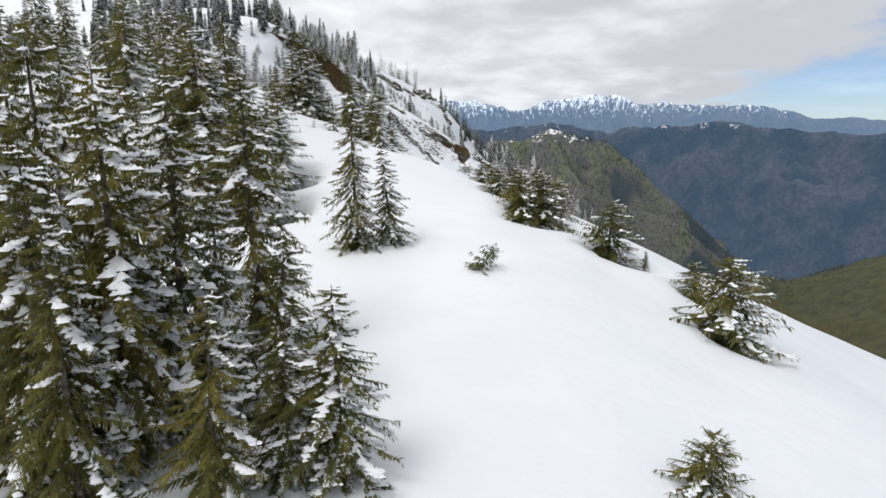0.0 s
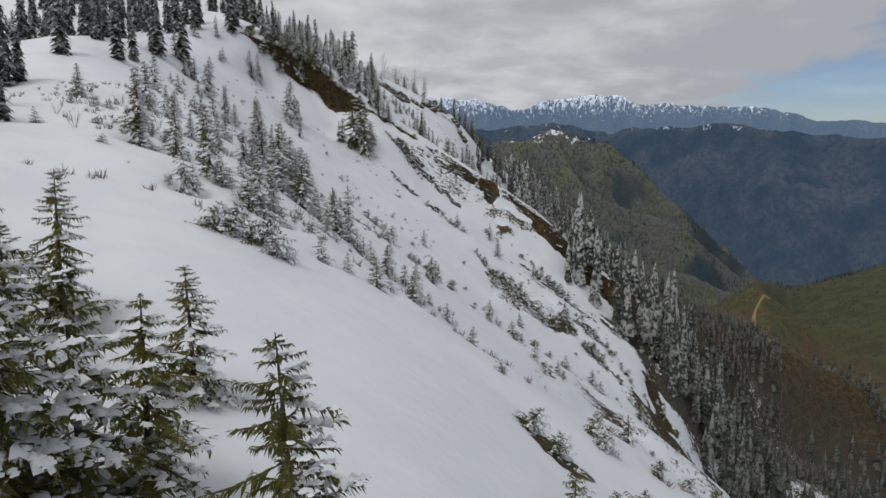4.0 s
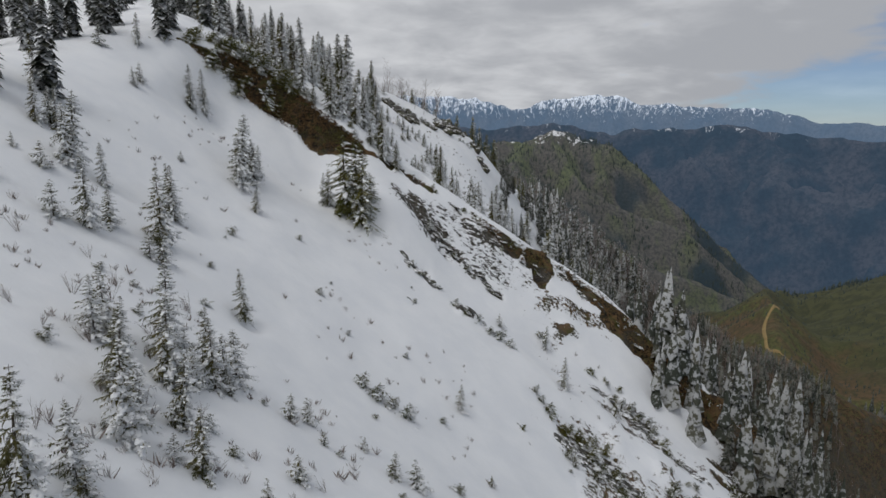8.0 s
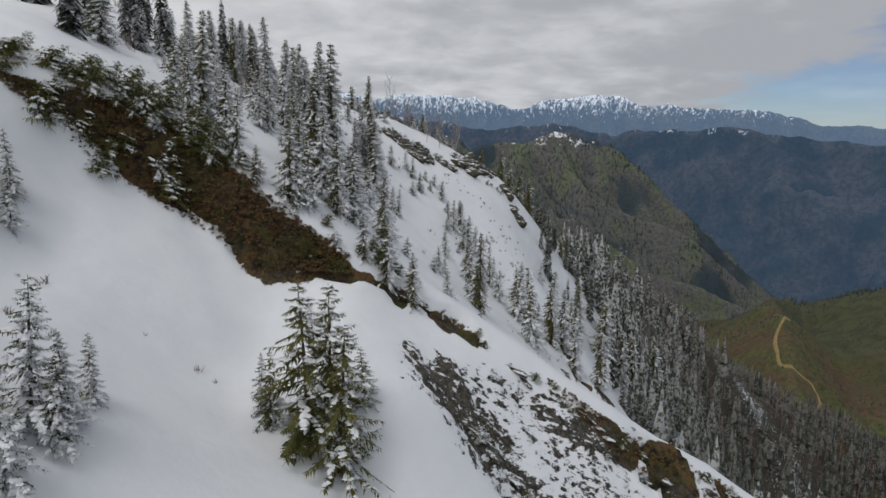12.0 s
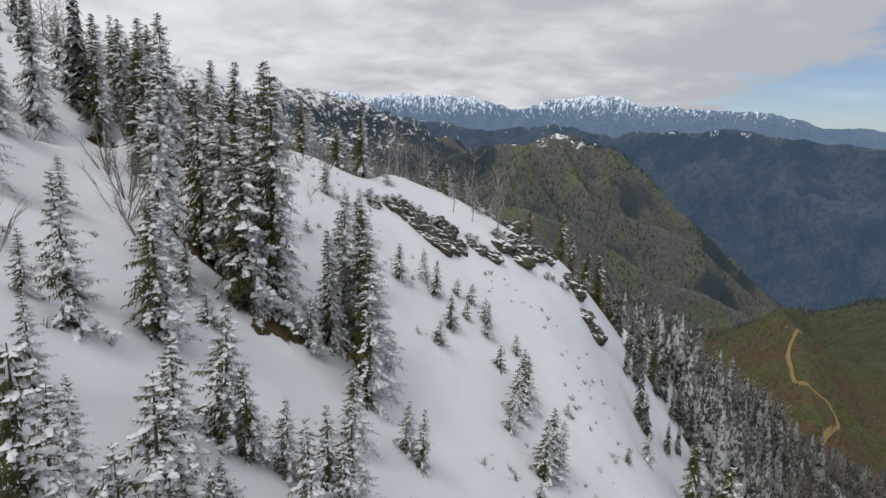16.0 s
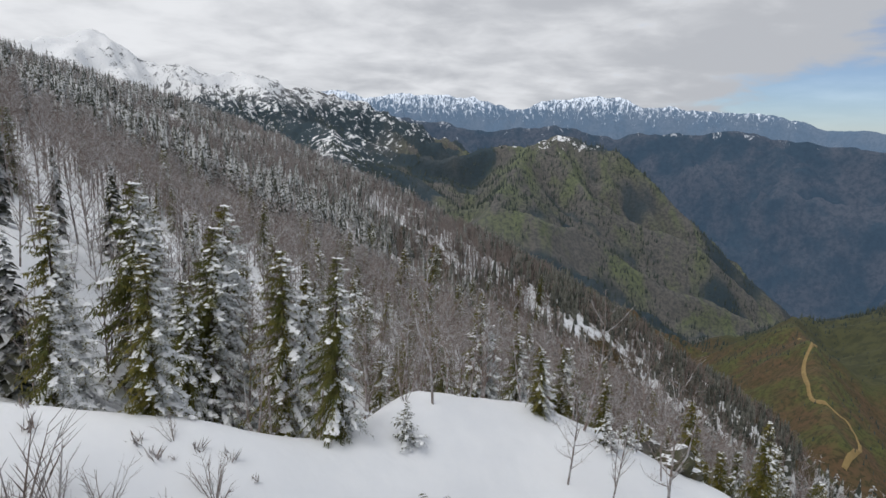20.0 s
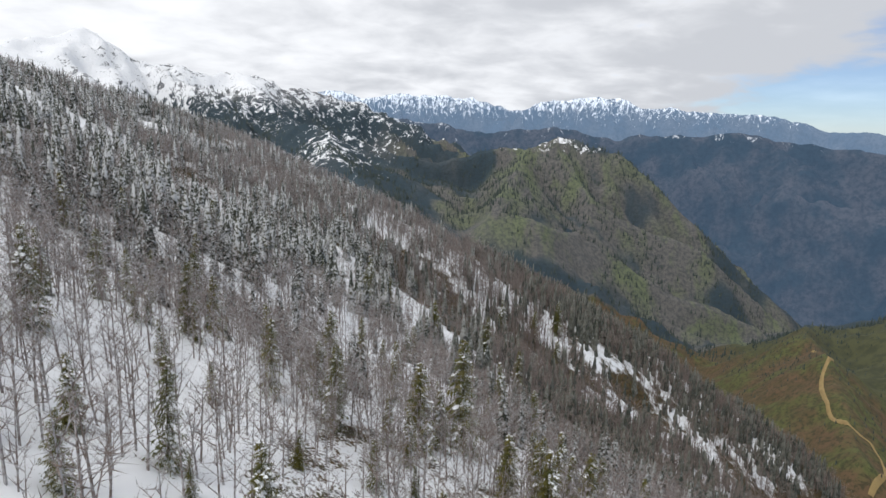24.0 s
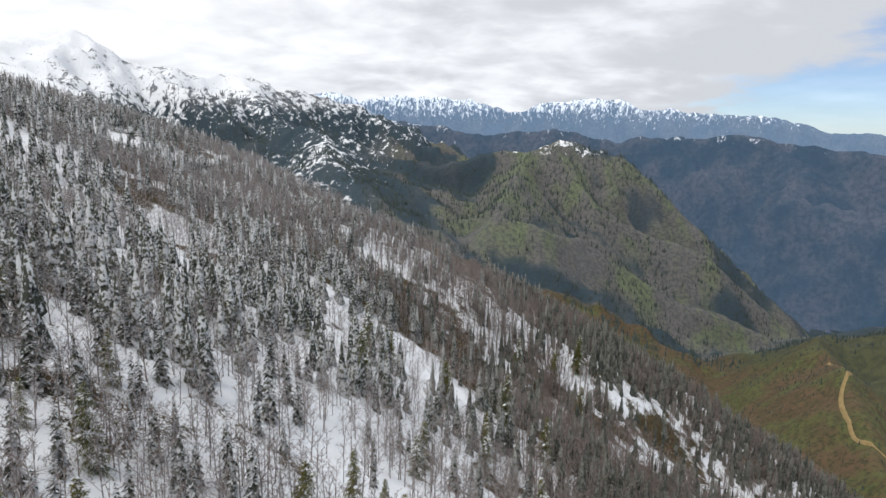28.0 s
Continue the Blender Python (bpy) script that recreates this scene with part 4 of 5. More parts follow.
def grass_material():
    m, g = material("dead_grass")
    island = g.add("ShaderNodeNewGeometry").outputs["Random Per Island"]
    where = g.add("ShaderNodeNewGeometry").outputs["Position"]
    tone = g.mix(island, (0.060, 0.036, 0.018), (0.20, 0.115, 0.045))
    tone = g.mix(g.ramp(g.noise(where, 0.35, 3.0), 0.48, 0.60, 0.0, 0.85), tone, (0.085, 0.080, 0.026))
    finish(g, g.mix(g.ramp(g.noise(where, 1.3, 4.0), 0.66, 0.72, 0.0, 0.9), tone, (0.74, 0.75, 0.77)), 0.9)
    return m


def stone_material():
    m, g = material("weathered_rock")
    where = g.add("ShaderNodeTexCoord").outputs["Object"]
    geo = g.add("ShaderNodeNewGeometry")
    grain = g.noise(where, 3.5, 7.0, 0.68)
    tone = g.mix(g.ramp(grain, 0.35, 0.68), (0.030, 0.028, 0.024), (0.17, 0.16, 0.145))
    tone = g.mix(g.ramp(g.noise(where, 1.2, 4.0), 0.50, 0.62, 0.0, 0.7), tone, (0.062, 0.064, 0.024))
    tone = g.mix(g.ramp(g.noise(where, 0.8, 4.0), 0.58, 0.68, 0.0, 0.45), tone, (0.085, 0.058, 0.036))
    up = g.add("ShaderNodeSeparateXYZ", {0: geo.outputs["Normal"]}).outputs[2]
    dust = g.ramp(g.math("ADD", up, g.math("MULTIPLY", g.noise(where, 1.3, 5.0, 0.6), 1.3)), 1.46, 1.58)
    finish(g, g.mix(dust, tone, (0.82, 0.83, 0.845)), 0.9, grain, 0.8, 0.15)
    return m


NEEDLES, SIDE_RIMED_NEEDLES, RIMED_NEEDLES, BARK, BEECH, FAR_TREES, SNOW, STONE, DEAD_GRASS = needle_material("spruce_needles", 0.08, 0.52, 0.09, 1.35), needle_material("side_rimed_spruce_needles", 0.08, 0.50, 0.19, 1.4), needle_material("rimed_spruce_needles", 0.14, 0.36, 0.16), bark_material(), beech_material(), far_tree_material(), snow_material(), stone_material(), grass_material()


# ---------------------------------------------------------------- mesh helpers
class Shell:
    """Collects corners and faces for one mesh."""

    def __init__(self):
        self.co, self.faces = [], []

    def add(self, points, faces):
        n = len(self.co)
        self.co += [tuple(p) for p in points]
        self.faces += [tuple(n + k for k in f) for f in faces]

    def tube(self, points, radii, sides=5):
        rings = []
        for k, (p, r) in enumerate(zip(points, radii)):
            ahead = (points[min(k + 1, len(points) - 1)] - points[max(k - 1, 0)]).normalized()
            side = ahead.cross(Vector((0.31, 0.87, 0.39))).normalized()
            over = ahead.cross(side)
            rings += [p + r * (math.cos(a) * side + math.sin(a) * over) for a in (2 * math.pi * n / sides for n in range(sides))]
        faces = [(a * sides + n, a * sides + (n + 1) % sides, (a + 1) * sides + (n + 1) % sides, (a + 1) * sides + n) for a in range(len(points) - 1) for n in range(sides)]
        self.add(rings, faces)

    def mesh(self, name, mat, smooth=False):
        me = bpy.data.meshes.new(name)
        me.from_pydata(self.co, [], self.faces)
        me.materials.append(mat)
        if smooth:
            me.polygons.foreach_set("use_smooth", np.ones(len(me.polygons), bool))
        me.update()
        return me


def part_of(name, me, parent, label=""):
    ob = new(name, me)
    ob.parent = parent
    if label:
        tagged(ob, label)
    return ob


PARKED = pose(0, -650, -400)


def kite(start, way, droop, length, width):
    """A hanging spray of needles: four corners round a bent spine."""
    tip = start + way * length + Vector((0, 0, -droop * length))
    mid = start + way * (length * 0.45) + Vector((0, 0, -droop * length * 0.25))
    side = way.cross(Vector((0, 0, 1))).normalized() * width
    return [start, mid + side, tip, mid - side]


def spruce_meshes(tall, reach, levels, per_level, sprays, snowy, seed, shape=0.85, bare=0.06, fine=1.0, clots=0.5, pads=1.0, droop=1.0):
    """Trunk, needles and snow load of one spruce of that height in metres."""
    rnd = random.Random(seed)
    trunk, needles, load = Shell(), Shell(), Shell()
    bend = Vector((rnd.uniform(-0.02, 0.02), rnd.uniform(-0.02, 0.02), 0)) * tall

    def axis(u):
        return bend * u * u + Vector((0, 0, tall * u))

    trunk.tube([axis(u) - Vector((0, 0, 0.5 if u == 0 else 0)) for u in (0, 0.2, 0.4, 0.6, 0.8, 1.0)], [tall * r for r in (0.016, 0.013, 0.010, 0.0075, 0.0045, 0.001)], 7)
    for level in range(levels * per_level):
        u = bare + (1 - bare) * (level + rnd.uniform(-3, 3)) / (levels * per_level)
        u = min(max(u, 0.01), 0.985)
        turn = level * 2.39996 + rnd.uniform(-0.5, 0.5)
        lopsided = 1 + 0.22 * math.sin(turn + seed) * math.sin(7 * u + seed)
        long = (reach * (1 - u) ** shape * rnd.uniform(0.38, 1.22) * lopsided + 0.03 * tall * (1 - 0.6 * u)) * (0.75 if u < 0.10 else 1.0)
        if math.sin(2 * turn + 5 * seed) * math.sin(23 * u + 3 * seed) > 0.62:
            continue
        way = Vector((math.cos(turn), math.sin(turn), 0))
        sink = droop * rnd.uniform(0.2, 0.75) * (1.1 - 0.8 * u)
        lift = rnd.uniform(0.1, 0.35) * (0.5 + u)
        spine = [axis(u) + way * (long * v) + Vector((0, 0, long * (-sink * v + lift * v * v))) for v in (0, 0.3, 0.6, 0.85, 1.0)]
        side = Vector((-way.y, way.x, 0))

        def along(v):
            return spine[0].lerp(spine[2], v / 0.6) if v < 0.6 else spine[2].lerp(spine[4], (v - 0.6) / 0.4)

        thin = 0.012 * long + 0.006
        needles.add([spine[0] + side * thin, spine[0] - side * thin, spine[2] - side * thin * 2, spine[2] + side * thin * 2, spine[4]], [(0, 1, 2, 3), (3, 2, 4)])
        # the storm drove its snow onto the eastern limbs
        lee = 0.5 + 0.5 * (0.92 * way.x - 0.38 * way.y)
        laden = rnd.random() < snowy * (0.16 + 1.75 * lee**1.4)
        for k in range(sprays):
            v = 0.12 + 0.88 * (k + rnd.random() * 0.9) / sprays
            at = along(min(v, 1.0))
            for hand in (-1, 1):
                out = (way * rnd.uniform(0.2, 1.0) + side * hand * rnd.uniform(0.3, 1.0)).normalized()
                size = (long * rnd.uniform(0.16, 0.34) * (1.15 - 0.5 * v) + 0.012 * tall) * fine
                corners = kite(at, out, rnd.uniform(0.1, 1.5), size, size * rnd.uniform(0.10, 0.20))
                needles.add(corners, [(0, 1, 2, 3)])
                if laden and rnd.random() < clots:
                    # a small clot of snow caught on the spray
                    w = size * rnd.uniform(0.18, 0.38) / fine**0.7
                    c = at + out * size * rnd.uniform(0.2, 0.6) + Vector((0, 0, 0.3 * w))
                    load.add([c + Vector((w, 0, -w * 0.3)), c + Vector((0, w * rnd.uniform(0.7, 1.6), -w * 0.3)), c + Vector((-w * rnd.uniform(0.8, 1.8), 0, -w * 0.4)), c + Vector((0, -w, -w * 0.3)), c + Vector((0, 0, w * 0.7))],
                             [(0, 1, 4), (1, 2, 4), (2, 3, 4), (3, 0, 4)])
        if laden:
            # lumps of snow along parts of the limb
            for lump in range(rnd.choice((1, 2, 2, 3))):
                first = rnd.uniform(0.15, 0.75)
                last = min(1.0, first + rnd.uniform(0.12, 0.34))
                fat = pads * (long * rnd.uniform(0.06, 0.15) + 0.004 * tall)
                ring = []
                for i in range(4):
                    at = along(first + (last - first) * i / 3) + side * fat * rnd.uniform(-0.8, 0.8)
                    w = fat * (0.5, 1.1, 1.0, 0.4)[i] * rnd.uniform(0.55, 1.35)
                    high = w * rnd.uniform(0.5, 1.0)
                    hang = rnd.uniform(0.3, 0.9) * w
                    ring += [at + side * w - Vector((0, 0, hang)), at + side * 0.5 * w + Vector((0, 0, high * 0.8)), at - side * 0.5 * w + Vector((0, 0, high)), at - side * w - Vector((0, 0, hang))]
                faces = [(4 * i + j, 4 * i + j + 1, 4 * i + j + 5, 4 * i + j + 4) for i in range(3) for j in range(3)] + [(12, 13, 14, 15), (3, 2, 1, 0)]
                load.add(ring, faces)
    return trunk.mesh("spruce_trunk", BARK, True), needles.mesh("spruce_needles", RIMED_NEEDLES if snowy > 0.44 else SIDE_RIMED_NEEDLES if snowy > 0.40 else NEEDLES), load.mesh("spruce_snow", SNOW, True)


def make_spruce(name, label, **shape):
    young = shape["tall"] < 3
    stem = tagged(new(name), label, "sapling" if young else "tree", "young spruces in the snow" if young else "spruces on the ridge")
    for name, me, about in zip(("trunk", "foliage", "snow_load"), spruce_meshes(**shape), ("", "drooping dark green needle sprays", "lumps of fresh snow on the limbs")):
        piece = part_of(name, me, stem, about)
        if name != "trunk":
            piece["kind"] = "stuff"
    return stem


# kinds of spruce: size class, then (height of the model, model)
def spruce_kinds():
    small = [make_spruce("young_spruce", "small young spruce half buried in snow", tall=1.6, reach=0.55, levels=11, per_level=6, sprays=6, snowy=0.35, seed=n, shape=0.8, bare=0.02) for n in (1, 2, 26)]
    young = [make_spruce("rimed_sapling", "small young spruce whitened with rime and snow", tall=2.0, reach=0.58, levels=13, per_level=6, sprays=6, snowy=0.70, seed=n, shape=0.75, bare=0.02, pads=0.8) for n in (3, 4, 27, 28)]
    bushy = [make_spruce("bushy_spruce", "bushy olive-green young spruce beside the snow edge", tall=2.0, reach=0.85, levels=24, per_level=8, sprays=11, snowy=0.24, seed=n, shape=0.42, bare=0.0, fine=0.6, pads=0.34, clots=0.3, droop=1.3) for n in (14, 15, 29)]
    close = [make_spruce("shaggy_spruce", "shaggy olive-green spruce with snow caught in its limbs", tall=5.0, reach=1.05, levels=38, per_level=6, sprays=28, snowy=0.27, seed=n, shape=0.58, bare=0.04, fine=0.44, clots=0.24, pads=0.42, droop=2.5) for n in (16, 17, 18, 30)]
    green = [make_spruce("green_spruce", "green spruce with clumps of snow on its limbs", tall=4.5, reach=1.15, levels=26, per_level=6, sprays=16, snowy=0.36, seed=n, shape=0.64, bare=0.03, fine=0.58, clots=0.32, pads=0.6, droop=1.9) for n in (5, 6, 7, 31)]
    white = [make_spruce("snow_laden_spruce", "snow-laden spruce with drooping limbs", tall=5.0, reach=1.05, levels=25, per_level=6, sprays=12, snowy=0.60, seed=n, shape=0.7, bare=0.03, fine=0.66, clots=0.38, pads=0.72, droop=2.1) for n in (8, 9, 10, 32, 33)]
    high = [make_spruce("tall_spruce", "tall narrow spruce plastered with snow", tall=10.0, reach=1.45, levels=52, per_level=6, sprays=12, snowy=0.58, seed=n, shape=0.62, bare=0.02, fine=0.60, clots=0.36, pads=0.6, droop=2.5) for n in (11, 12, 13, 34)]
    half = [make_spruce("half_white_spruce", "tall green spruce with snow driven onto one side", tall=10.0, reach=1.85, levels=46, per_level=6, sprays=14, snowy=0.42, seed=n, shape=0.58, bare=0.02, fine=0.60, clots=0.34, pads=0.6, droop=2.3) for n in (41, 42, 43)]
    dark = [make_spruce("dark_spruce", "tall narrow dark spruce dusted with snow among beeches", tall=10.0, reach=1.3, levels=34, per_level=6, sprays=6, snowy=0.24, seed=n, shape=0.66, bare=0.03, fine=1.0, clots=0.3, pads=0.7, droop=2.4) for n in (35, 36, 37)]
    return dict(small=small, young=young, bushy=bushy, close=close, green=green, white=white, high=high, half=half, dark=dark)


MODEL_HEIGHT = dict(small=1.6, young=2.0, bushy=2.0, close=5.0, green=4.5, white=5.0, high=10.0, half=10.0, dark=10.0)
SPRUCES = spruce_kinds()
for models in SPRUCES.values():
    for model in models:
        model.matrix_basis = PARKED

def scatter(count, west, east, south, north, seed, clump=22.0, keep=0.0, apart=0.0):
    """Random places in a rectangle, thicker where the clump noise is high."""
    r = np.random.RandomState(seed)
    x, y = r.uniform(west, east, count * 6), r.uniform(south, north, count * 6)
    good = fractal(x, y, clump, 2, seed) + r.uniform(-0.12, 0.12, len(x)) > keep
    places, cells = [], set()
    for a, b in zip(x[good], y[good]):
        if apart:
            cell = (int(a // apart), int(b // apart))
            if cell in cells:
                continue
            cells.add(cell)
        places.append((float(a), float(b)))
        if len(places) == count:
            break
    return places


rnd = random.Random(4)
used_models = set()


def stand(kind, x, y, tall, z=None, lean=3.0, wider=1.0):
    """Plants one spruce of that height on the slope."""
    model = rnd.choice(SPRUCES[kind])
    scale = tall / MODEL_HEIGHT[kind]
    z = float(height(x, y)) if z is None else z
    if y < 95:
        # trees on the open snow stand in a melted well
        z -= 0.55 * min(0.25 + 0.16 * tall, 0.9)
    turn = pose(x, y, z - 0.12 * scale, rnd.uniform(-lean, lean), rnd.uniform(-lean, lean), rnd.uniform(-48, 48))
    wide = wider * scale * rnd.uniform(0.9, 1.2)
    if model in used_models:
        tree = copy_thing(model, turn)
    else:
        tree, model.matrix_basis = model, turn
        used_models.add(model)
    tree.scale = (wide, wide, scale)
    return tree


def kind_for(x, y, tall):
    if x > 1.5 and y < 33 and tall > 1.0:
        return "bushy"
    if y < 21:
        return "close"
    if -20 < x < -14 and 144 < y < 154:
        return "green"
    if tall < 2.3:
        return "small" if y < 60 else "young"
    if y < 62:
        return "green"
    if y > 218:
        return "half"
    return "high" if tall > 6.5 else "white"


for group in (DOME_EDGE_SPRUCES, FOREGROUND_SPRUCES, DOME_SPRUCES, SHOULDER_SPRUCES, FACE_LOWER_SPRUCES, FACE_MIDDLE_SPRUCES, FACE_UPPER_SPRUCES, RIB_SPRUCES, SHELF_SPRUCES, RIB_TOP_SPRUCES, EDGE_SPRUCES, CREST_SPRUCES, SHOULDER_CLUMP_SPRUCES, LEFT_FACE_SPRUCES, LEFT_FACE_SPRUCES_TOO, OPEN_FACE_SPRUCES, RIB_EDGE_SPRUCES, SHELF_ROW_SPRUCES, LAST_SLOPE_SPRUCES, LAST_EDGE_SPRUCES):
    for x, y, tall in group:
        stand(kind_for(x, y, tall), x, y, tall * (1.2 if y > 200 and tall < 3 else 1.0), wider=1.3 if tall < 3 or 24 < y < 62 else 1.06)
        if 24 < y < 110 and tall > 2.4 and rnd.random() < 0.6:
            stand("small" if y < 60 else "young", x + rnd.uniform(-0.9, 0.9), y - rnd.uniform(0.2, 0.9), tall * rnd.uniform(0.3, 0.55), wider=1.4)

for group in (BEECH_EDGE_SPRUCES, BEECH_EDGE_SPRUCES_TOO, BEECH_WOOD_SPRUCES):
    for x, y, tall in group:
        stand("dark", x, y, tall, wider=1.25)


# frosted trees climbing above the shelf
for x, y in scatter(18, -44, -33, 172, 206, 70, 10.0, -0.1, 2.0):
    stand("white", x, y, rnd.uniform(2.5, 6.0), wider=1.2)
# the broad pair on the dome
stand("close", -2.3, 17.6, 4.6, lean=2.0, wider=0.95)
stand("close", -1.35, 17.9, 3.1, lean=5.0, wider=1.1)


# ---------------------------------------------------------------- more spruces on the hilltop above the snow
def forest_edge(y):
    return -8.5 - 0.15 * (y - 24) - 0.30 * max(0.0, y - 33)


for x, y in scatter(70, -34, -8.0, 22, 62, 61, 14.0, -0.12, 1.7):
    if x < forest_edge(y):
        stand("green", x, y, rnd.uniform(3.8, 6.4))


# ---------------------------------------------------------------- low bushes, stones and shrubs
BUSHES = []
for n, snowy, about_bush in ((21, 0.55, "low wide evergreen bush clotted with snow"), (22, 0.46, "low wide evergreen bush clotted with snow"), (23, 0.55, "low wide evergreen bush clotted with snow"), (24, 0.10, "dense dark green bush on the bare rib"), (25, 0.16, "dense dark green bush on the bare rib")):
    bush = tagged(new("juniper_bush" if snowy > 0.3 else "dwarf_pine"), about_bush, "bush", "bushes on the snow face")
    for name, me, about in zip(("stem", "foliage", "snow_load"), spruce_meshes(tall=1.1, reach=0.85, levels=9, per_level=7, sprays=6, snowy=snowy, seed=n, shape=0.45, bare=0.02), ("", "short dark green sprays", "clots of snow")):
        piece = part_of(name, me, bush, about)
        if name != "stem":
            piece["kind"] = "stuff"
    bush.matrix_basis = PARKED
    BUSHES.append(bush)


def stand_bush(x, y, size, dark=False):
    model = rnd.choice(BUSHES[3:] if dark else BUSHES[:3])
    turn = pose(x, y, float(height(x, y)) - 0.15 * size, rnd.uniform(-12, 12), rnd.uniform(10, 30), rnd.uniform(-40, 40))
    if model in used_models:
        bush = copy_thing(model, turn)
    else:
        bush, model.matrix_basis = model, turn
        used_models.add(model)
    bush.scale = (size * rnd.uniform(0.8, 1.3), size * rnd.uniform(0.7, 1.1), size * rnd.uniform(0.7, 1.1))


for x, y, size in LOW_BUSHES:
    for n in range(2 if size < 3 else 4):
        step = size * (0.30 * n - 0.1)
        stand_bush(x + step, y - 0.3 * step + rnd.uniform(-0.5, 0.5), rnd.uniform(0.6, 1.0) * min(1.5, 0.5 + 0.3 * size))
for x, y in scatter(50, -2, 24, 40, 128, 67, 9.0, 0.0, 1.3):
    stand_bush(x, y, rnd.uniform(0.35, 1.0), rnd.random() < 0.4)
for x, y in scatter(16, 2, 20, 60, 130, 68, 9.0, 0.02, 2.0):
    stand("young", x, y, rnd.uniform(1.0, 2.6), wider=1.3)
for x, y in scatter(40, -26, 22, 66, 150, 64, 12.0, 0.06, 1.6):
    stand_bush(x, y, rnd.uniform(0.25, 0.75))
for ax, ay, bx, by, count in SCRUB_STREAKS:
    for n in range(count):
        u = (n + rnd.random()) / count
        stand_bush(ax + u * (bx - ax) + rnd.uniform(-1.0, 1.0), ay + u * (by - ay) + rnd.uniform(-1.0, 1.0), rnd.uniform(0.5, 1.15), rnd.random() < 0.55)
stand_bush(0.9, 15.9, 0.75, True)
for x, y, size in LEDGE_BUSHES:
    stand_bush(x, y, size)
    stand_bush(x + 0.8, y + 0.5, 0.7 * size, rnd.random() < 0.3)
for x, y in scatter(36, -30, -13, 76, 110, 65, 7.0, -0.05, 1.0):
    stand_bush(x, y, rnd.uniform(0.3, 0.8))
for n in range(42):
    x = -38 + 12 * rnd.random()
    stand_bush(x, float(rib_line(np.array(x))) + rnd.uniform(0.4, 3.4), rnd.uniform(0.7, 1.7), rnd.random() < 0.92)
for n in range(34):
    x = rnd.uniform(-37, -28)
    stand_bush(x, float(rib_line(np.array(x))) + rnd.uniform(-1.0, 1.8), rnd.uniform(0.8, 1.8), rnd.random() < 0.85)
for n in range(16):
    x = rnd.uniform(-27, -14)
    stand_bush(x, float(rib_line(np.array(x))) + rnd.uniform(0.8, 2.6), rnd.uniform(0.5, 1.2), rnd.random() < 0.7)
for n in range(24):
    x = rnd.uniform(-16, 34)
    stand_bush(x, float(rib_line(np.array(x))) + rnd.uniform(-1.5, 1.5), rnd.uniform(0.4, 0.9), rnd.random() < 0.6)
for x, y, size in FACE_STONES:
    for n in range(1):
        stand_bush(x + rnd.uniform(-0.3, 0.6) * size, y + rnd.uniform(-0.4, 0.2) * size, rnd.uniform(0.35, 0.8), rnd.random() < 0.6)


def stone_mesh(seed):
    bm = bmesh.new()
    bmesh.ops.create_icosphere(bm, subdivisions=4, radius=0.5)
    for v in bm.verts:
        p = v.co * 2.1 + Vector((seed * 7.1, 0, 0))
        cells = noise.voronoi(p * 1.3)[0]
        push = 0.40 * noise.noise(p) + 0.34 * (cells[1] - cells[0]) - 0.16 - 0.14 * abs(noise.noise(p * 2.6)) + 0.10 * noise.noise(p * 4.3) + 0.05 * noise.noise(p * 9.0)
        v.co *= 1 + push
        v.co.z = max(v.co.z * 0.55, -0.35)
        v.co.x *= 1.25
    me = bpy.data.meshes.new("stone")
    bm.to_mesh(me)
    bm.free()
    me.materials.append(STONE)
    return me


STONES = [stone_mesh(n) for n in range(6)]


def lay_stone(x, y, size, tall=0.5, tilt=(15, 40)):
    stone = new("rock_outcrop", rnd.choice(STONES))
    stone.matrix_basis = pose(x, y, float(height(x, y)) - 0.08 * size, rnd.uniform(-15, 15), rnd.uniform(*tilt), rnd.uniform(-35, 15))
    stone.scale = (size, size * rnd.uniform(0.5, 0.9), size * rnd.uniform(0.7, 1.2) * tall)
    return tagged(stone, "dark mossy rock outcrop breaking through the snow", "rock", "outcrops on the slope")


for x, y, size in EDGE_STONES:
    for n in range(2 if size > 2 else 1):
        step = size * (0.45 * n - 0.1)
        lay_stone(x + step + 0.4, y + 1.7 - 0.2 * step + rnd.uniform(-0.4, 0.4), (0.8 * size + 0.8) * rnd.uniform(0.75, 1.15), 1.5, (0, 22))
for x, y, size in FACE_STONES:
    for n in range(1 + int(size > 1.5) + 2 * int(size > 2.6)):
        step = size * (0.35 * n - 0.2)
        lay_stone(x + step + rnd.uniform(-0.3, 0.3), y - 0.25 * step + rnd.uniform(-0.5, 0.5), min(0.45 * size + 0.35, 1.9) * rnd.uniform(0.7, 1.15))
lay_stone(-6.2, 28.6, 0.75, 1.1, (0, 15))
for n in range(30):
    x = rnd.uniform(-34, 36)
    lay_stone(x, float(rib_line(np.array(x))) + rnd.uniform(-1.5, 1.5), rnd.uniform(0.6, 1.5))


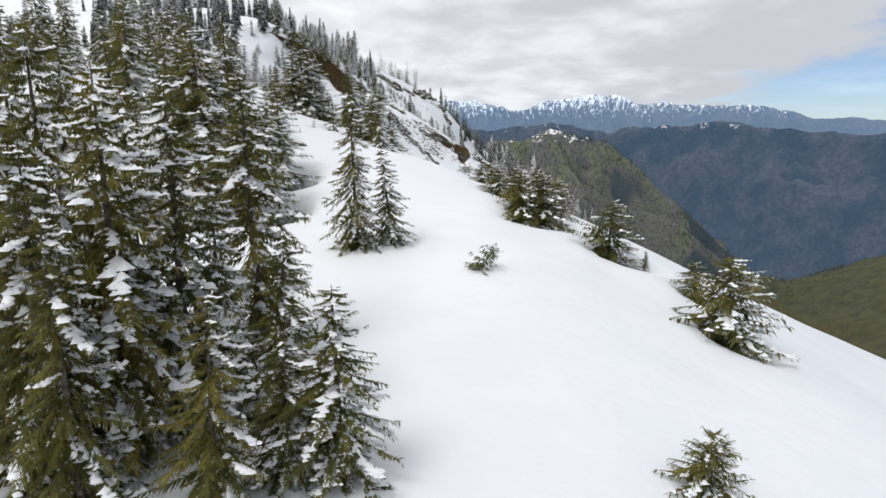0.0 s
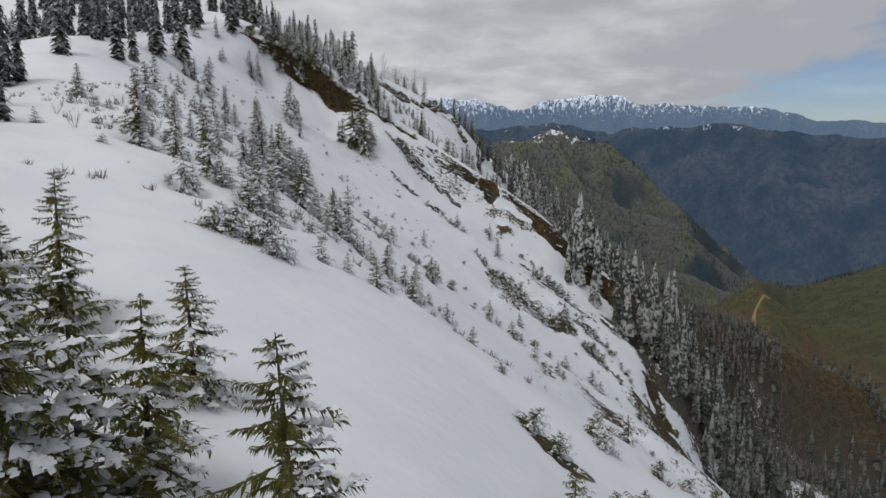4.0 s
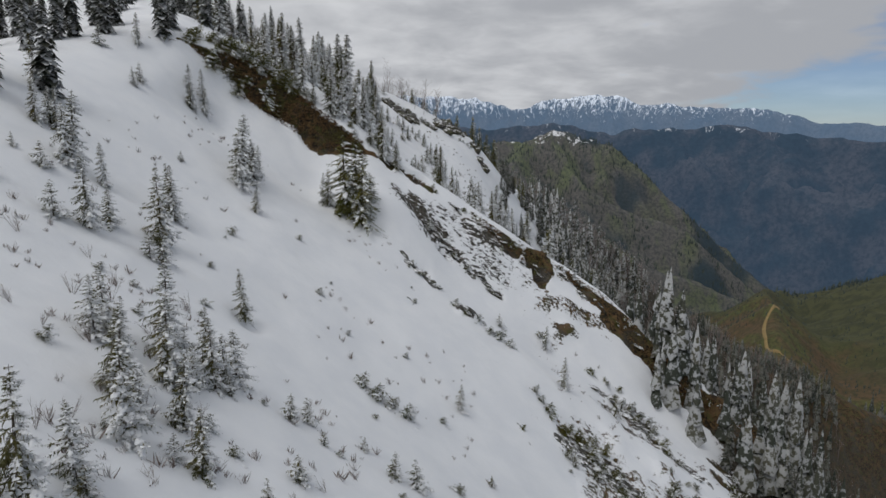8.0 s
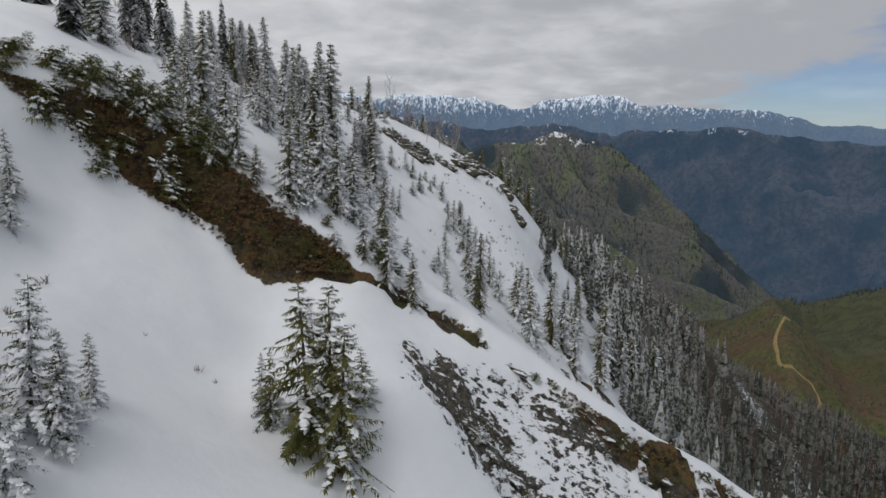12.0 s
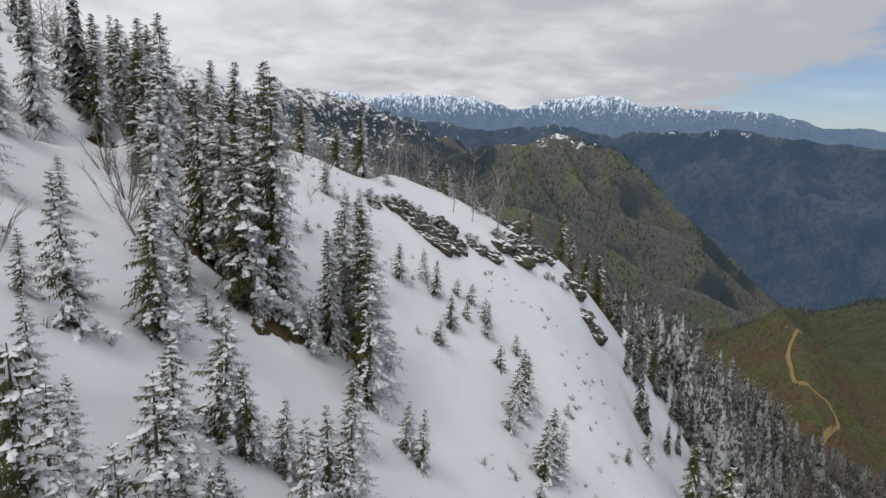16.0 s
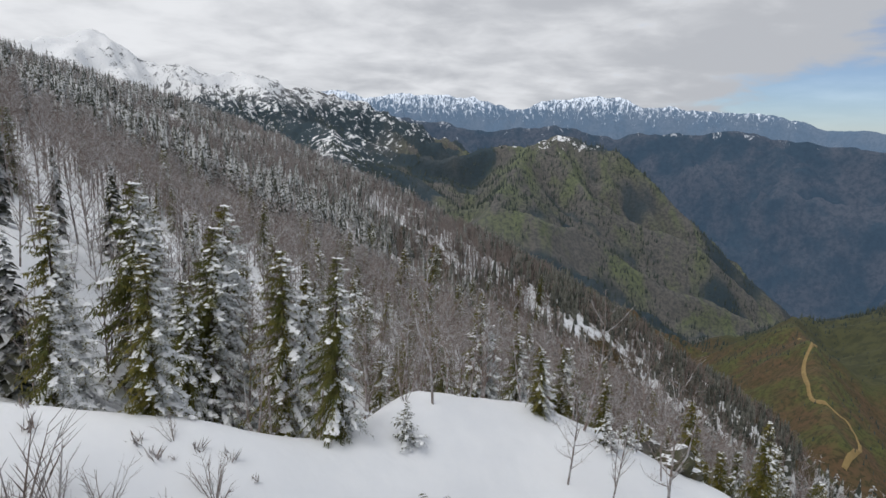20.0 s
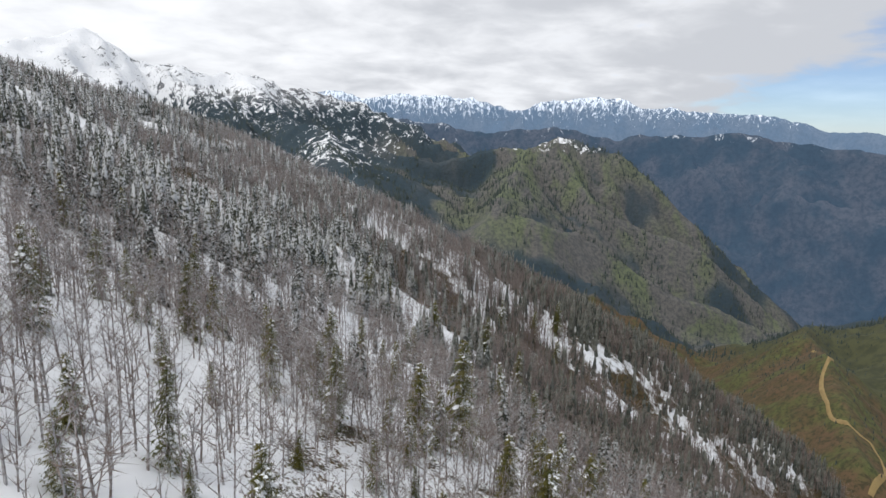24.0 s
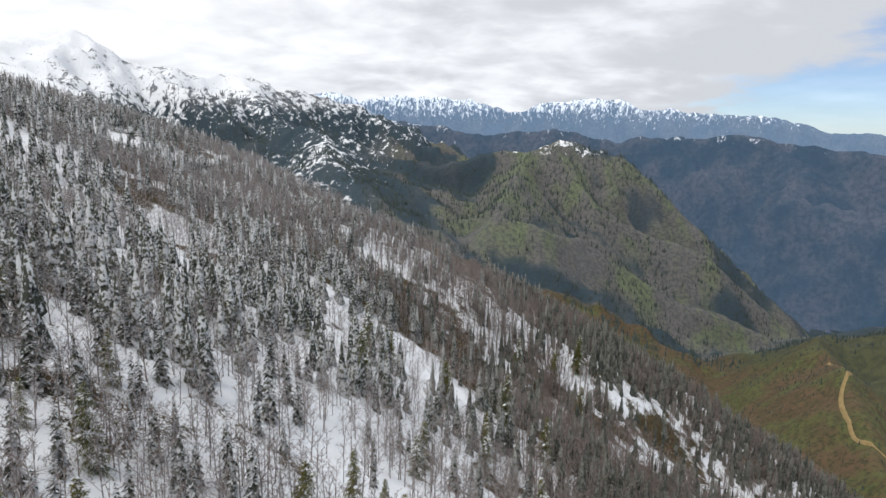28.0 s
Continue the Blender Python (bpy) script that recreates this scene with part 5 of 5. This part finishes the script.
def make_shrub(seed):
    r = random.Random(seed)
    stems, twigs = Shell(), Shell()
    for n in range(7):
        turn, slant = r.uniform(0, 6.28), r.uniform(0.15, 0.75)
        way = Vector((math.cos(turn) * slant, math.sin(turn) * slant, 1)).normalized()
        long = r.uniform(0.6, 1.0)
        spine = [Vector((0, 0, -0.15)) + way * long * v + Vector((0, 0, 0.12 * v * v)) for v in (0, 0.35, 0.7, 1.0)]
        stems.tube(spine, [0.012, 0.009, 0.006, 0.002], 4)
        for k in range(9):
            v = r.uniform(0.3, 1.0)
            at = spine[0].lerp(spine[3], v)
            out = (way + Vector((r.uniform(-1, 1), r.uniform(-1, 1), r.uniform(-0.1, 0.5)))).normalized() * r.uniform(0.12, 0.32)
            twigs.tube([at, at + out * 0.5, at + out], [0.004, 0.003, 0.001], 3)
    root = tagged(new("bare_shrub"), "leafless grey-brown shrub rising from the snow", "shrub", "bare shrubs")
    part_of("stem", stems.mesh("shrub_stems", BEECH), root)
    piece = part_of("twig_mass", twigs.mesh("shrub_twigs", BEECH), root)
    piece["kind"] = "stuff"
    root.matrix_basis = PARKED
    return root


SHRUB_MODELS = [make_shrub(n) for n in range(4)]
for n, (x, y, size) in enumerate(SHRUBS + [(x, y, rnd.uniform(1.0, 2.6)) for x, y in scatter(34, -44, -29, 172, 222, 66, 12.0, -0.05, 1.5)] + [(x, y, rnd.uniform(0.5, 1.3)) for x, y in scatter(60, -30, -12, 74, 112, 69, 8.0, -0.05, 1.0)]):
    turn = pose(x, y, float(height(x, y)), 0, rnd.uniform(0, 14), rnd.uniform(0, 360))
    if n < 4:
        shrub, SHRUB_MODELS[n].matrix_basis = SHRUB_MODELS[n], turn
    else:
        shrub = copy_thing(rnd.choice(SHRUB_MODELS), turn)
    shrub.scale = (size, size, size)


# ---------------------------------------------------------------- bare beeches
def beech_meshes(tall, seed, limbs=17, twigs=20):
    r = random.Random(seed)
    stem, crown = Shell(), Shell()
    forked = r.random() < 0.6
    sway = Vector((r.uniform(-0.07, 0.07), r.uniform(-0.07, 0.07), 0)) * tall

    def axis(u):
        return sway * math.sin(2.2 * u) + Vector((0, 0, tall * u))

    stem.tube([axis(u) - Vector((0, 0, 0.5 if u == 0 else 0)) for u in (0, 0.3, 0.6, 0.85, 1.0)], [tall * v for v in (0.011, 0.0085, 0.006, 0.0035, 0.001)], 5)
    if forked:
        start, turn = r.uniform(0.12, 0.4), r.uniform(0, 6.28)
        away = Vector((math.cos(turn), math.sin(turn), 0)) * tall * 0.14
        stem.tube([axis(start), axis(start + 0.2) + away * 0.6, axis(0.93) + away], [tall * v for v in (0.008, 0.006, 0.001)], 5)
    for n in range(limbs):
        u = 0.16 + 0.80 * (n + r.random()) / limbs
        turn = n * 2.4 + r.uniform(-0.4, 0.4)
        long = tall * r.uniform(0.14, 0.32) * (1.2 - 0.75 * u)
        way = Vector((math.cos(turn), math.sin(turn), 0))
        rise = r.uniform(0.5, 1.5)
        spine = [axis(u) + way * long * v + Vector((0, 0, long * rise * v * (0.8 + 0.35 * v))) for v in (0, 0.45, 1.0)]
        crown.tube(spine, [tall * 0.0038, tall * 0.0024, tall * 0.0007], 3)
        for k in range(twigs):
            v = r.uniform(0.15, 1.0)
            at = spine[0].lerp(spine[1], v / 0.45) if v < 0.45 else spine[1].lerp(spine[2], (v - 0.45) / 0.55)
            out = Vector((r.uniform(-1, 1), r.uniform(-1, 1), r.uniform(-0.1, 1.3))).normalized() * long * r.uniform(0.2, 0.6)
            flat = out.cross(Vector((r.uniform(-1, 1), r.uniform(-1, 1), 0.2))).normalized() * tall * r.uniform(0.0011, 0.0022)
            mid = at + out * 0.5 + Vector((r.uniform(-1, 1), r.uniform(-1, 1), 0)) * long * 0.06
            crown.add([at - flat, at + flat, mid, at + out, mid - flat], [(0, 1, 2), (4, 2, 3)])
    return stem, crown


def make_beech(tall, seed):
    stem, crown = beech_meshes(tall, seed)
    root = tagged(new("beech_tree"), "bare grey beech with rime on fine twigs, in snow", "tree", "bare beeches of the wood")
    part_of("trunk", stem.mesh("beech_trunk", BEECH, True), root)
    piece = part_of("crown", crown.mesh("beech_crown", BEECH), root, "leafless limbs and thin brown twigs")
    piece["kind"] = "stuff"
    root.matrix_basis = PARKED
    return root


BEECHES = [make_beech(9.0, n) for n in range(5)]
placed = set()


def stand_beech(x, y, tall):
    model, scale = rnd.choice(BEECHES), tall / 9.0
    turn = pose(x, y, float(height(x, y)) - 0.1, rnd.uniform(-5, 5), rnd.uniform(-5, 5), rnd.uniform(0, 360))
    if model in placed:
        tree = copy_thing(model, turn)
    else:
        tree, model.matrix_basis = model, turn
        placed.add(model)
    wide = scale * rnd.uniform(0.8, 1.15)
    tree.scale = (wide, wide, scale)


def clearing(x, y):
    """Open snow in the wood behind the snow edge."""
    return math.hypot((x + 55) / 11, (y - 277) / 11) < 1 + 0.5 * float(fractal(np.array(x), np.array(y), 12, 2, 75))


for x, y in scatter(135, -72, -2, 290, 335, 71, 30.0, -0.3, 2.3):
    if not clearing(x, y):
        stand_beech(x, y, rnd.uniform(6.5, 10.5))
for x, y in scatter(125, -48, -6, 232, 256, 74, 20.0, -0.35, 2.0) + scatter(165, -66, 10, 254, 290, 72, 20.0, -0.3, 2.0):
    if not clearing(x, y) and (y > 256 or x < -8):
        stand_beech(x, y, rnd.uniform(6.0, 9.5) * (1.0 if y > 256 else 0.75))
for x, y in scatter(9, -46, -18, 242, 262, 79, 16.0, -0.3, 3.0):
    stand("green", x, y, rnd.uniform(4.5, 7.5))
for x, y in scatter(20, -64, 4, 254, 300, 73, 16.0, -0.05, 4.0):
    if not clearing(x, y):
        stand("half", x, y, rnd.uniform(5.0, 8.0))


# ---------------------------------------------------------------- the woods as a mass
def template(shell):
    counts = np.array([len(f) for f in shell.faces])
    return np.array(shell.co, float), np.concatenate([np.array(f) for f in shell.faces]), counts


def mass(name, label, category, templates, places, mat, seed):
    """One mesh of many trees: places are x, y, height; templates are one metre high."""
    r = np.random.RandomState(seed)
    xy = np.array(places)
    ground_z = height(xy[:, 0], xy[:, 1])
    co, loops, totals, n = [], [], [], 0
    for (x, y, tall), z in zip(places, ground_z):
        points, corners, counts = templates[r.randint(len(templates))]
        a, wide = r.uniform(0, 6.283), tall * r.uniform(0.8, 1.2)
        c, d = math.cos(a) * wide, math.sin(a) * wide
        co.append(np.stack([x + c * points[:, 0] - d * points[:, 1], y + d * points[:, 0] + c * points[:, 1], z - 0.04 * tall + tall * points[:, 2]], -1))
        loops.append(corners + n)
        totals.append(counts)
        n += len(points)
    co, loops, totals = np.concatenate(co), np.concatenate(loops).astype(np.int32), np.concatenate(totals)
    me = bpy.data.meshes.new(name)
    me.vertices.add(len(co))
    me.vertices.foreach_set("co", co.ravel())
    me.loops.add(len(loops))
    me.loops.foreach_set("vertex_index", loops)
    me.polygons.add(len(totals))
    me.polygons.foreach_set("loop_start", (np.cumsum(totals) - totals).astype(np.int32))
    me.update(calc_edges=True)
    me.materials.append(mat)
    return tagged(new(name, me), label, category, kind="stuff")


def conifer_template(levels, per_level, seed, reach=0.16):
    r = random.Random(seed)
    shell = Shell()
    shell.tube([Vector((0, 0, -0.05)), Vector((0, 0, 0.97))], [0.014, 0.002], 3)
    for n in range(levels * per_level):
        u = 0.05 + 0.93 * n / (levels * per_level)
        turn = n * 2.4 + r.uniform(-0.3, 0.3)
        way = Vector((math.cos(turn), math.sin(turn), 0))
        long = reach * (1 - u) ** 0.7 * r.uniform(0.65, 1.15) + 0.02
        shell.add(kite(Vector((0, 0, u + 0.02)), way, r.uniform(0.35, 0.9), long, long * r.uniform(0.28, 0.42)), [(0, 1, 2, 3)])
    return template(shell)


def cone_template(seed, reach=0.15):
    """A far conifer: ragged tiers."""
    r = random.Random(seed)
    shell = Shell()
    for low, high, wide in ((0.0, 0.55, 1.0), (0.3, 0.8, 0.72), (0.58, 1.0, 0.45)):
        rim = [Vector((math.cos(a) * reach * wide * s, math.sin(a) * reach * wide * s, low + r.uniform(-0.05, 0.05))) for a, s in ((6.283 * k / 6, r.uniform(0.7, 1.15)) for k in range(6))]
        shell.add(rim + [Vector((0, 0, high))], [(k, (k + 1) % 6, 6) for k in range(6)])
    return template(shell)


def far_beech_template(seed, limbs=9, twigs=11, stout=1.0):
    """A beech of one metre with flat limbs and twigs, for standing in hundreds."""
    r = random.Random(seed)
    shell = Shell()
    lean = Vector((r.uniform(-0.08, 0.08), r.uniform(-0.08, 0.08), 0))
    shell.tube([Vector((0, 0, -0.05)), lean * 0.5 + Vector((0, 0, 0.5)), lean + Vector((0, 0, 1.0))], [0.010 * stout, 0.007 * stout, 0.0015], 3)

    def blade(at, out, wide):
        flat = out.cross(Vector((r.uniform(-1, 1), r.uniform(-1, 1), 0.3))).normalized() * wide
        shell.add([at - flat, at + flat, at + out], [(0, 1, 2)])

    for n in range(limbs):
        u = 0.18 + 0.76 * (n + r.random()) / limbs
        turn = n * 2.4 + r.uniform(-0.4, 0.4)
        long = r.uniform(0.16, 0.34) * (1.2 - 0.75 * u)
        out = Vector((math.cos(turn), math.sin(turn), r.uniform(0.6, 1.6))) * long
        base = lean * u + Vector((0, 0, u))
        blade(base, out, 0.0045 * stout)
        for k in range(twigs):
            at = base + out * r.uniform(0.15, 1.0)
            blade(at, Vector((r.uniform(-1, 1), r.uniform(-1, 1), r.uniform(-0.1, 1.3))).normalized() * long * r.uniform(0.25, 0.7), 0.0030 * stout)
    return template(shell)


def with_height(places, low, high, seed):
    r = random.Random(seed)
    return [(x, y, r.uniform(low, high)) for x, y in places]


MID_CONIFERS = [conifer_template(13, 6, n) for n in range(4)]
FAR_CONIFERS = [cone_template(n) for n in range(5)]
FAR_BEECHES = [far_beech_template(40 + n, 9, 11, 1.4) for n in range(5)]

wood_near = with_height(scatter(430, -120, 60, 275, 430, 81, 14.0, -0.14, 2.8), 5.0, 12.0, 1)
wood_near += with_height(scatter(70, -70, 14, 240, 272, 92, 14.0, -0.05, 2.6), 4.5, 8.5, 12)
flank = [p for p in with_height(scatter(560, 6, 74, 118, 252, 96, 16.0, -0.25, 2.4), 3.2, 7.5, 14) if p[0] > 34 - 28 * min(1.0, max(0.0, (p[1] - 140) / 30)) and p[0] > 12 - 0.2 * (p[1] - 200)]
wood_near = [p for p in wood_near if not clearing(p[0], p[1])]
for x, y, tall in wood_near:
    if 240 < y < 345 and -85 < x < 20 and (x > -38 or rnd.random() < 0.45):
        stand("dark", x, y, 0.9 * tall, wider=1.2)
wood_near = [p for p in wood_near if not (240 < p[1] < 345 and -85 < p[0] < 20)]
hilltop = [(x, y, t) for x, y, t in with_height(scatter(330, -110, -33, 84, 262, 82, 24.0, -0.12, 2.6), 5.5, 9.0, 2) if x < -34 - 0.09 * (y - 84) + 0.10 * max(0, y - 150)]
hilltop += [(x, y, t) for x, y, t in with_height(scatter(110, -75, -19, 40, 84, 89, 14.0, -0.06, 2.2), 3.5, 6.5, 9) if x < -19 - 0.28 * (y - 40)]
mass("hilltop_spruce_wood", "frosted spruces standing close on the hilltop", "trees", [conifer_template(24, 6, 70 + n, 0.15) for n in range(5)], hilltop, FAR_TREES, 9)
mass("flank_spruce_wood", "dark spruces with little snow on the sheltered eastern flank", "trees", MID_CONIFERS, flank, far_tree_material("sheltered_conifers", 0.42), 11)
mass("spruce_wood", "dark snow-dusted spruces among bare beeches on the slope", "trees", MID_CONIFERS, wood_near, FAR_TREES, 3)
wood_far = with_height(scatter(1150, -330, 130, 430, 700, 83, 30.0, 0.0, 3.5), 8.0, 16.0, 3)
wood_far += with_height(scatter(2300, -420, -60, 380, 800, 84, 40.0, -0.08, 3.6), 9.0, 15.0, 4)
wood_far += with_height(scatter(640, 10, 260, 500, 730, 85, 24.0, 0.0, 4.0), 9.0, 17.0, 5)
wood_far += with_height(scatter(110, 0, 130, 640, 715, 98, 20.0, 0.0, 4.0), 13.0, 20.0, 16)
wood_far += [p for p in with_height(scatter(3300, 18, 150, 70, 520, 86, 30.0, -0.16, 3.0), 6.0, 12.0, 6) if p[1] > 150 or p[0] > 26 + 0.6 * (150 - p[1])]
wood_far += [p for p in with_height(scatter(1500, 22, 120, 40, 270, 104, 18.0, -0.3, 2.3), 7.0, 13.0, 25) if p[1] > 160 or p[0] > 34 + 0.5 * max(0, 150 - p[1])]
wood_far += with_height(scatter(1300, 150, 330, 90, 470, 99, 40.0, -0.1, 4.0), 8.0, 14.0, 17)
def off_cliffs(places, seed, keep=0.45):
    r, xy = random.Random(seed), np.array(places)
    open_snow = cliff_snow(xy[:, 0], xy[:, 1])
    return [p for p, v in zip(places, open_snow) if v < 0.35 or r.random() < keep]


wood_far += with_height(scatter(420, 96, 245, 615, 705, 103, 12.0, -0.1, 2.4), 6.0, 12.0, 24)
wood_far = off_cliffs(wood_far, 21)
wood_far += with_height(scatter(380, 30, 260, 640, 706, 106, 16.0, -0.06, 3.4), 11.0, 18.0, 26)
wood_far += with_height(scatter(500, 40, 340, 706, 880, 107, 30.0, -0.1, 4.0), 10.0, 16.0, 27)
mass("distant_spruce_wood", "dark conifers thickly covering the lower and farther slopes", "trees", FAR_CONIFERS, wood_far, FAR_TREES, 4)
beeches = with_height(scatter(3900, -230, 100, 372, 560, 87, 45.0, -0.26, 2.6), 6.0, 9.5, 7)
beeches += with_height(scatter(2200, -150, 60, 264, 378, 88, 40.0, -0.24, 2.1), 6.0, 9.5, 8)
beeches = [p for p in beeches if not clearing(p[0], p[1])]
mass("beech_wood", "leafless brown-grey beech wood on snow", "trees", FAR_BEECHES, beeches, BEECH, 5)
far_beeches = with_height(scatter(2600, -340, 0, 555, 760, 90, 60.0, -0.2, 3.0), 8.0, 12.0, 10)
far_beeches += with_height(scatter(3000, 0, 260, 440, 740, 95, 40.0, -0.14, 3.0), 9.0, 14.0, 13)
far_beeches += with_height(scatter(1300, -140, 40, 565, 705, 97, 40.0, -0.3, 2.2), 8.0, 12.0, 15)
far_beeches += with_height(scatter(1100, 20, 150, 250, 560, 91, 50.0, -0.12, 3.0), 6.0, 10.0, 11)
far_beeches = off_cliffs(far_beeches, 22)
far_beeches += with_height(scatter(700, 20, 270, 635, 706, 108, 20.0, -0.2, 2.6), 9.0, 14.0, 28)
far_beeches += with_height(scatter(1100, 40, 340, 700, 880, 109, 30.0, -0.25, 3.0), 8.0, 13.0, 29)
mass("distant_beech_wood", "brown leafless beech wood along the far spur", "trees", [far_beech_template(60 + n, 7, 8, 2.1) for n in range(4)], far_beeches, BEECH, 6)


def scrub_template(seed):
    r = random.Random(seed)
    shell = Shell()
    for n in range(16):
        turn, slant = r.uniform(0, 6.28), r.uniform(0.1, 1.1)
        out = Vector((math.cos(turn) * slant, math.sin(turn) * slant, 1.0)).normalized() * r.uniform(0.5, 1.0)
        flat = out.cross(Vector((r.uniform(-1, 1), r.uniform(-1, 1), 0.3))).normalized() * r.uniform(0.02, 0.06)
        at = Vector((r.uniform(-0.3, 0.3), r.uniform(-0.3, 0.3), -0.1))
        shell.add([at - flat, at + flat, at + out * 0.6 + flat, at + out], [(0, 1, 2, 3)])
    return template(shell)


scrub = with_height(scatter(380, -36, 24, 60, 152, 100, 8.0, 0.14, 0.6) + scatter(260, -34, -10, 70, 112, 101, 6.0, -0.05, 0.6) + scatter(260, -34, 2, 172, 226, 102, 9.0, 0.05, 0.8), 0.2, 0.65, 18)
mass("snow_scrub", "tips of leafless scrub poking through the snow face", "scrub", [scrub_template(n) for n in range(6)], scrub, BEECH, 8)


def tuft_template(seed):
    """A tuft of long dead grass hanging down an eastward bank."""
    r = random.Random(seed)
    shell = Shell()
    for n in range(12):
        way = Vector((r.uniform(0.1, 1.0), r.uniform(-1.0, 0.3), 0)).normalized()
        at = Vector((r.uniform(-0.4, 0.4), r.uniform(-0.4, 0.4), 0.0))
        long, flat = r.uniform(0.5, 1.0), Vector((-way.y, way.x, 0)) * r.uniform(0.03, 0.07)
        mid = at + way * long * 0.4 + Vector((0, 0, r.uniform(0.25, 0.5)))
        tip = at + way * long + Vector((0, 0, r.uniform(-0.5, 0.05)))
        shell.add([at - flat, at + flat, mid + flat, tip, mid - flat], [(0, 1, 2, 4), (4, 2, 3)])
    return template(shell)


def bank_tufts(count, seed):
    r = np.random.RandomState(seed)
    x = np.concatenate([r.uniform(-37, -18, count), r.uniform(-4, 34, count // 2)])
    half = np.interp(x, RIB_X, RIB_HALF)
    y = rib_line(x) + r.uniform(-1.0, 0.9, len(x)) * half
    return [(float(a), float(b), float(c)) for a, b, c in zip(x, y, r.uniform(0.14, 0.34, len(x)))]


mass("bank_grass", "rust-brown dead grass hanging over the bare bank", "grass", [tuft_template(n) for n in range(5)], bank_tufts(2600, 23), DEAD_GRASS, 10)


# ---------------------------------------------------------------- conifers on the mountains across the valley
def mountain_conifers(count, west, east, south, north, seed, low, high, clump, keep):
    places = np.array(scatter(count, west, east, south, north, seed, clump, keep, 5.0))
    z = height(places[:, 0], places[:, 1])
    r = random.Random(seed)
    return [(x, y, r.uniform(9, 17)) for (x, y), up in zip(places.tolist(), z.tolist()) if low < up < high - 120 * r.random() ** 2]


def tier_template(seed):
    r = random.Random(seed)
    shell = Shell()
    for low, top, wide in ((0.0, 0.7, 0.17), (0.35, 1.0, 0.11)):
        rim = [Vector((math.cos(k * 1.257) * wide * r.uniform(0.75, 1.2), math.sin(k * 1.257) * wide * r.uniform(0.75, 1.2), low + r.uniform(-0.05, 0.05))) for k in range(5)]
        shell.add(rim + [Vector((0, 0, top))], [(k, (k + 1) % 5, 5) for k in range(5)])
    return template(shell)


def mountain_tree_material():
    m, g = material("mountain_conifers")
    island = g.add("ShaderNodeNewGeometry").outputs["Random Per Island"]
    finish(g, g.mix(island, (0.034, 0.048, 0.046), (0.070, 0.085, 0.072)), 0.9)
    return m


across = mountain_conifers(3600, -150, 1000, 1450, 2560, 93, -560, 30, 170.0, 0.0)
across += mountain_conifers(4600, -1500, -60, 1500, 2950, 94, -330, 130, 150.0, -0.02)
across += [(x, y, 0.4 * tall) for x, y, tall in mountain_conifers(1700, 330, 1050, 820, 1700, 105, -640, -240, 120.0, 0.02)]
mass("mountain_conifer_wood", "small dark conifers scattered over the mountains across the valley", "trees", [tier_template(n) for n in range(4)], across, mountain_tree_material(), 7)


# ---------------------------------------------------------------- dirt road on the brown hill
def road_material():
    m, g = material("dirt_road")
    where = g.add("ShaderNodeNewGeometry").outputs["Position"]
    finish(g, g.mix(g.noise(where, 0.12, 5.0, 0.6), (0.18, 0.12, 0.055), (0.38, 0.28, 0.12)), 0.95)
    return m


def build_road():
    xs, ys = np.array([p[0] for p in ROAD]), np.array([p[1] for p in ROAD])
    n = np.arange(len(ROAD))
    fine = np.linspace(0, len(ROAD) - 1, 160)
    x, y = glide(fine, n, xs), glide(fine, n, ys)
    tx, ty = np.gradient(x), np.gradient(y)
    size = np.hypot(tx, ty)
    wide = 2.5 + 1.2 * fractal(fine * 8, fine * 0, 9, 2, 77)
    rows = []
    for k in (-1.0, -0.4, 0.4, 1.0):
        px, py = x - ty / size * wide * k, y + tx / size * wide * k
        rows.append(np.stack([px, py, height(px, py) + (1.2 if abs(k) < 0.5 else 0.3)], -1))
    shell = Shell()
    count = len(fine)
    shell.add(np.concatenate(rows), [(r * count + i, r * count + i + 1, (r + 1) * count + i + 1, (r + 1) * count + i) for r in range(3) for i in range(count - 1)])
    return tagged(new("road", shell.mesh("road", road_material(), True)), "ochre dirt road winding over the brown hill", "road", kind="structure")


build_road()
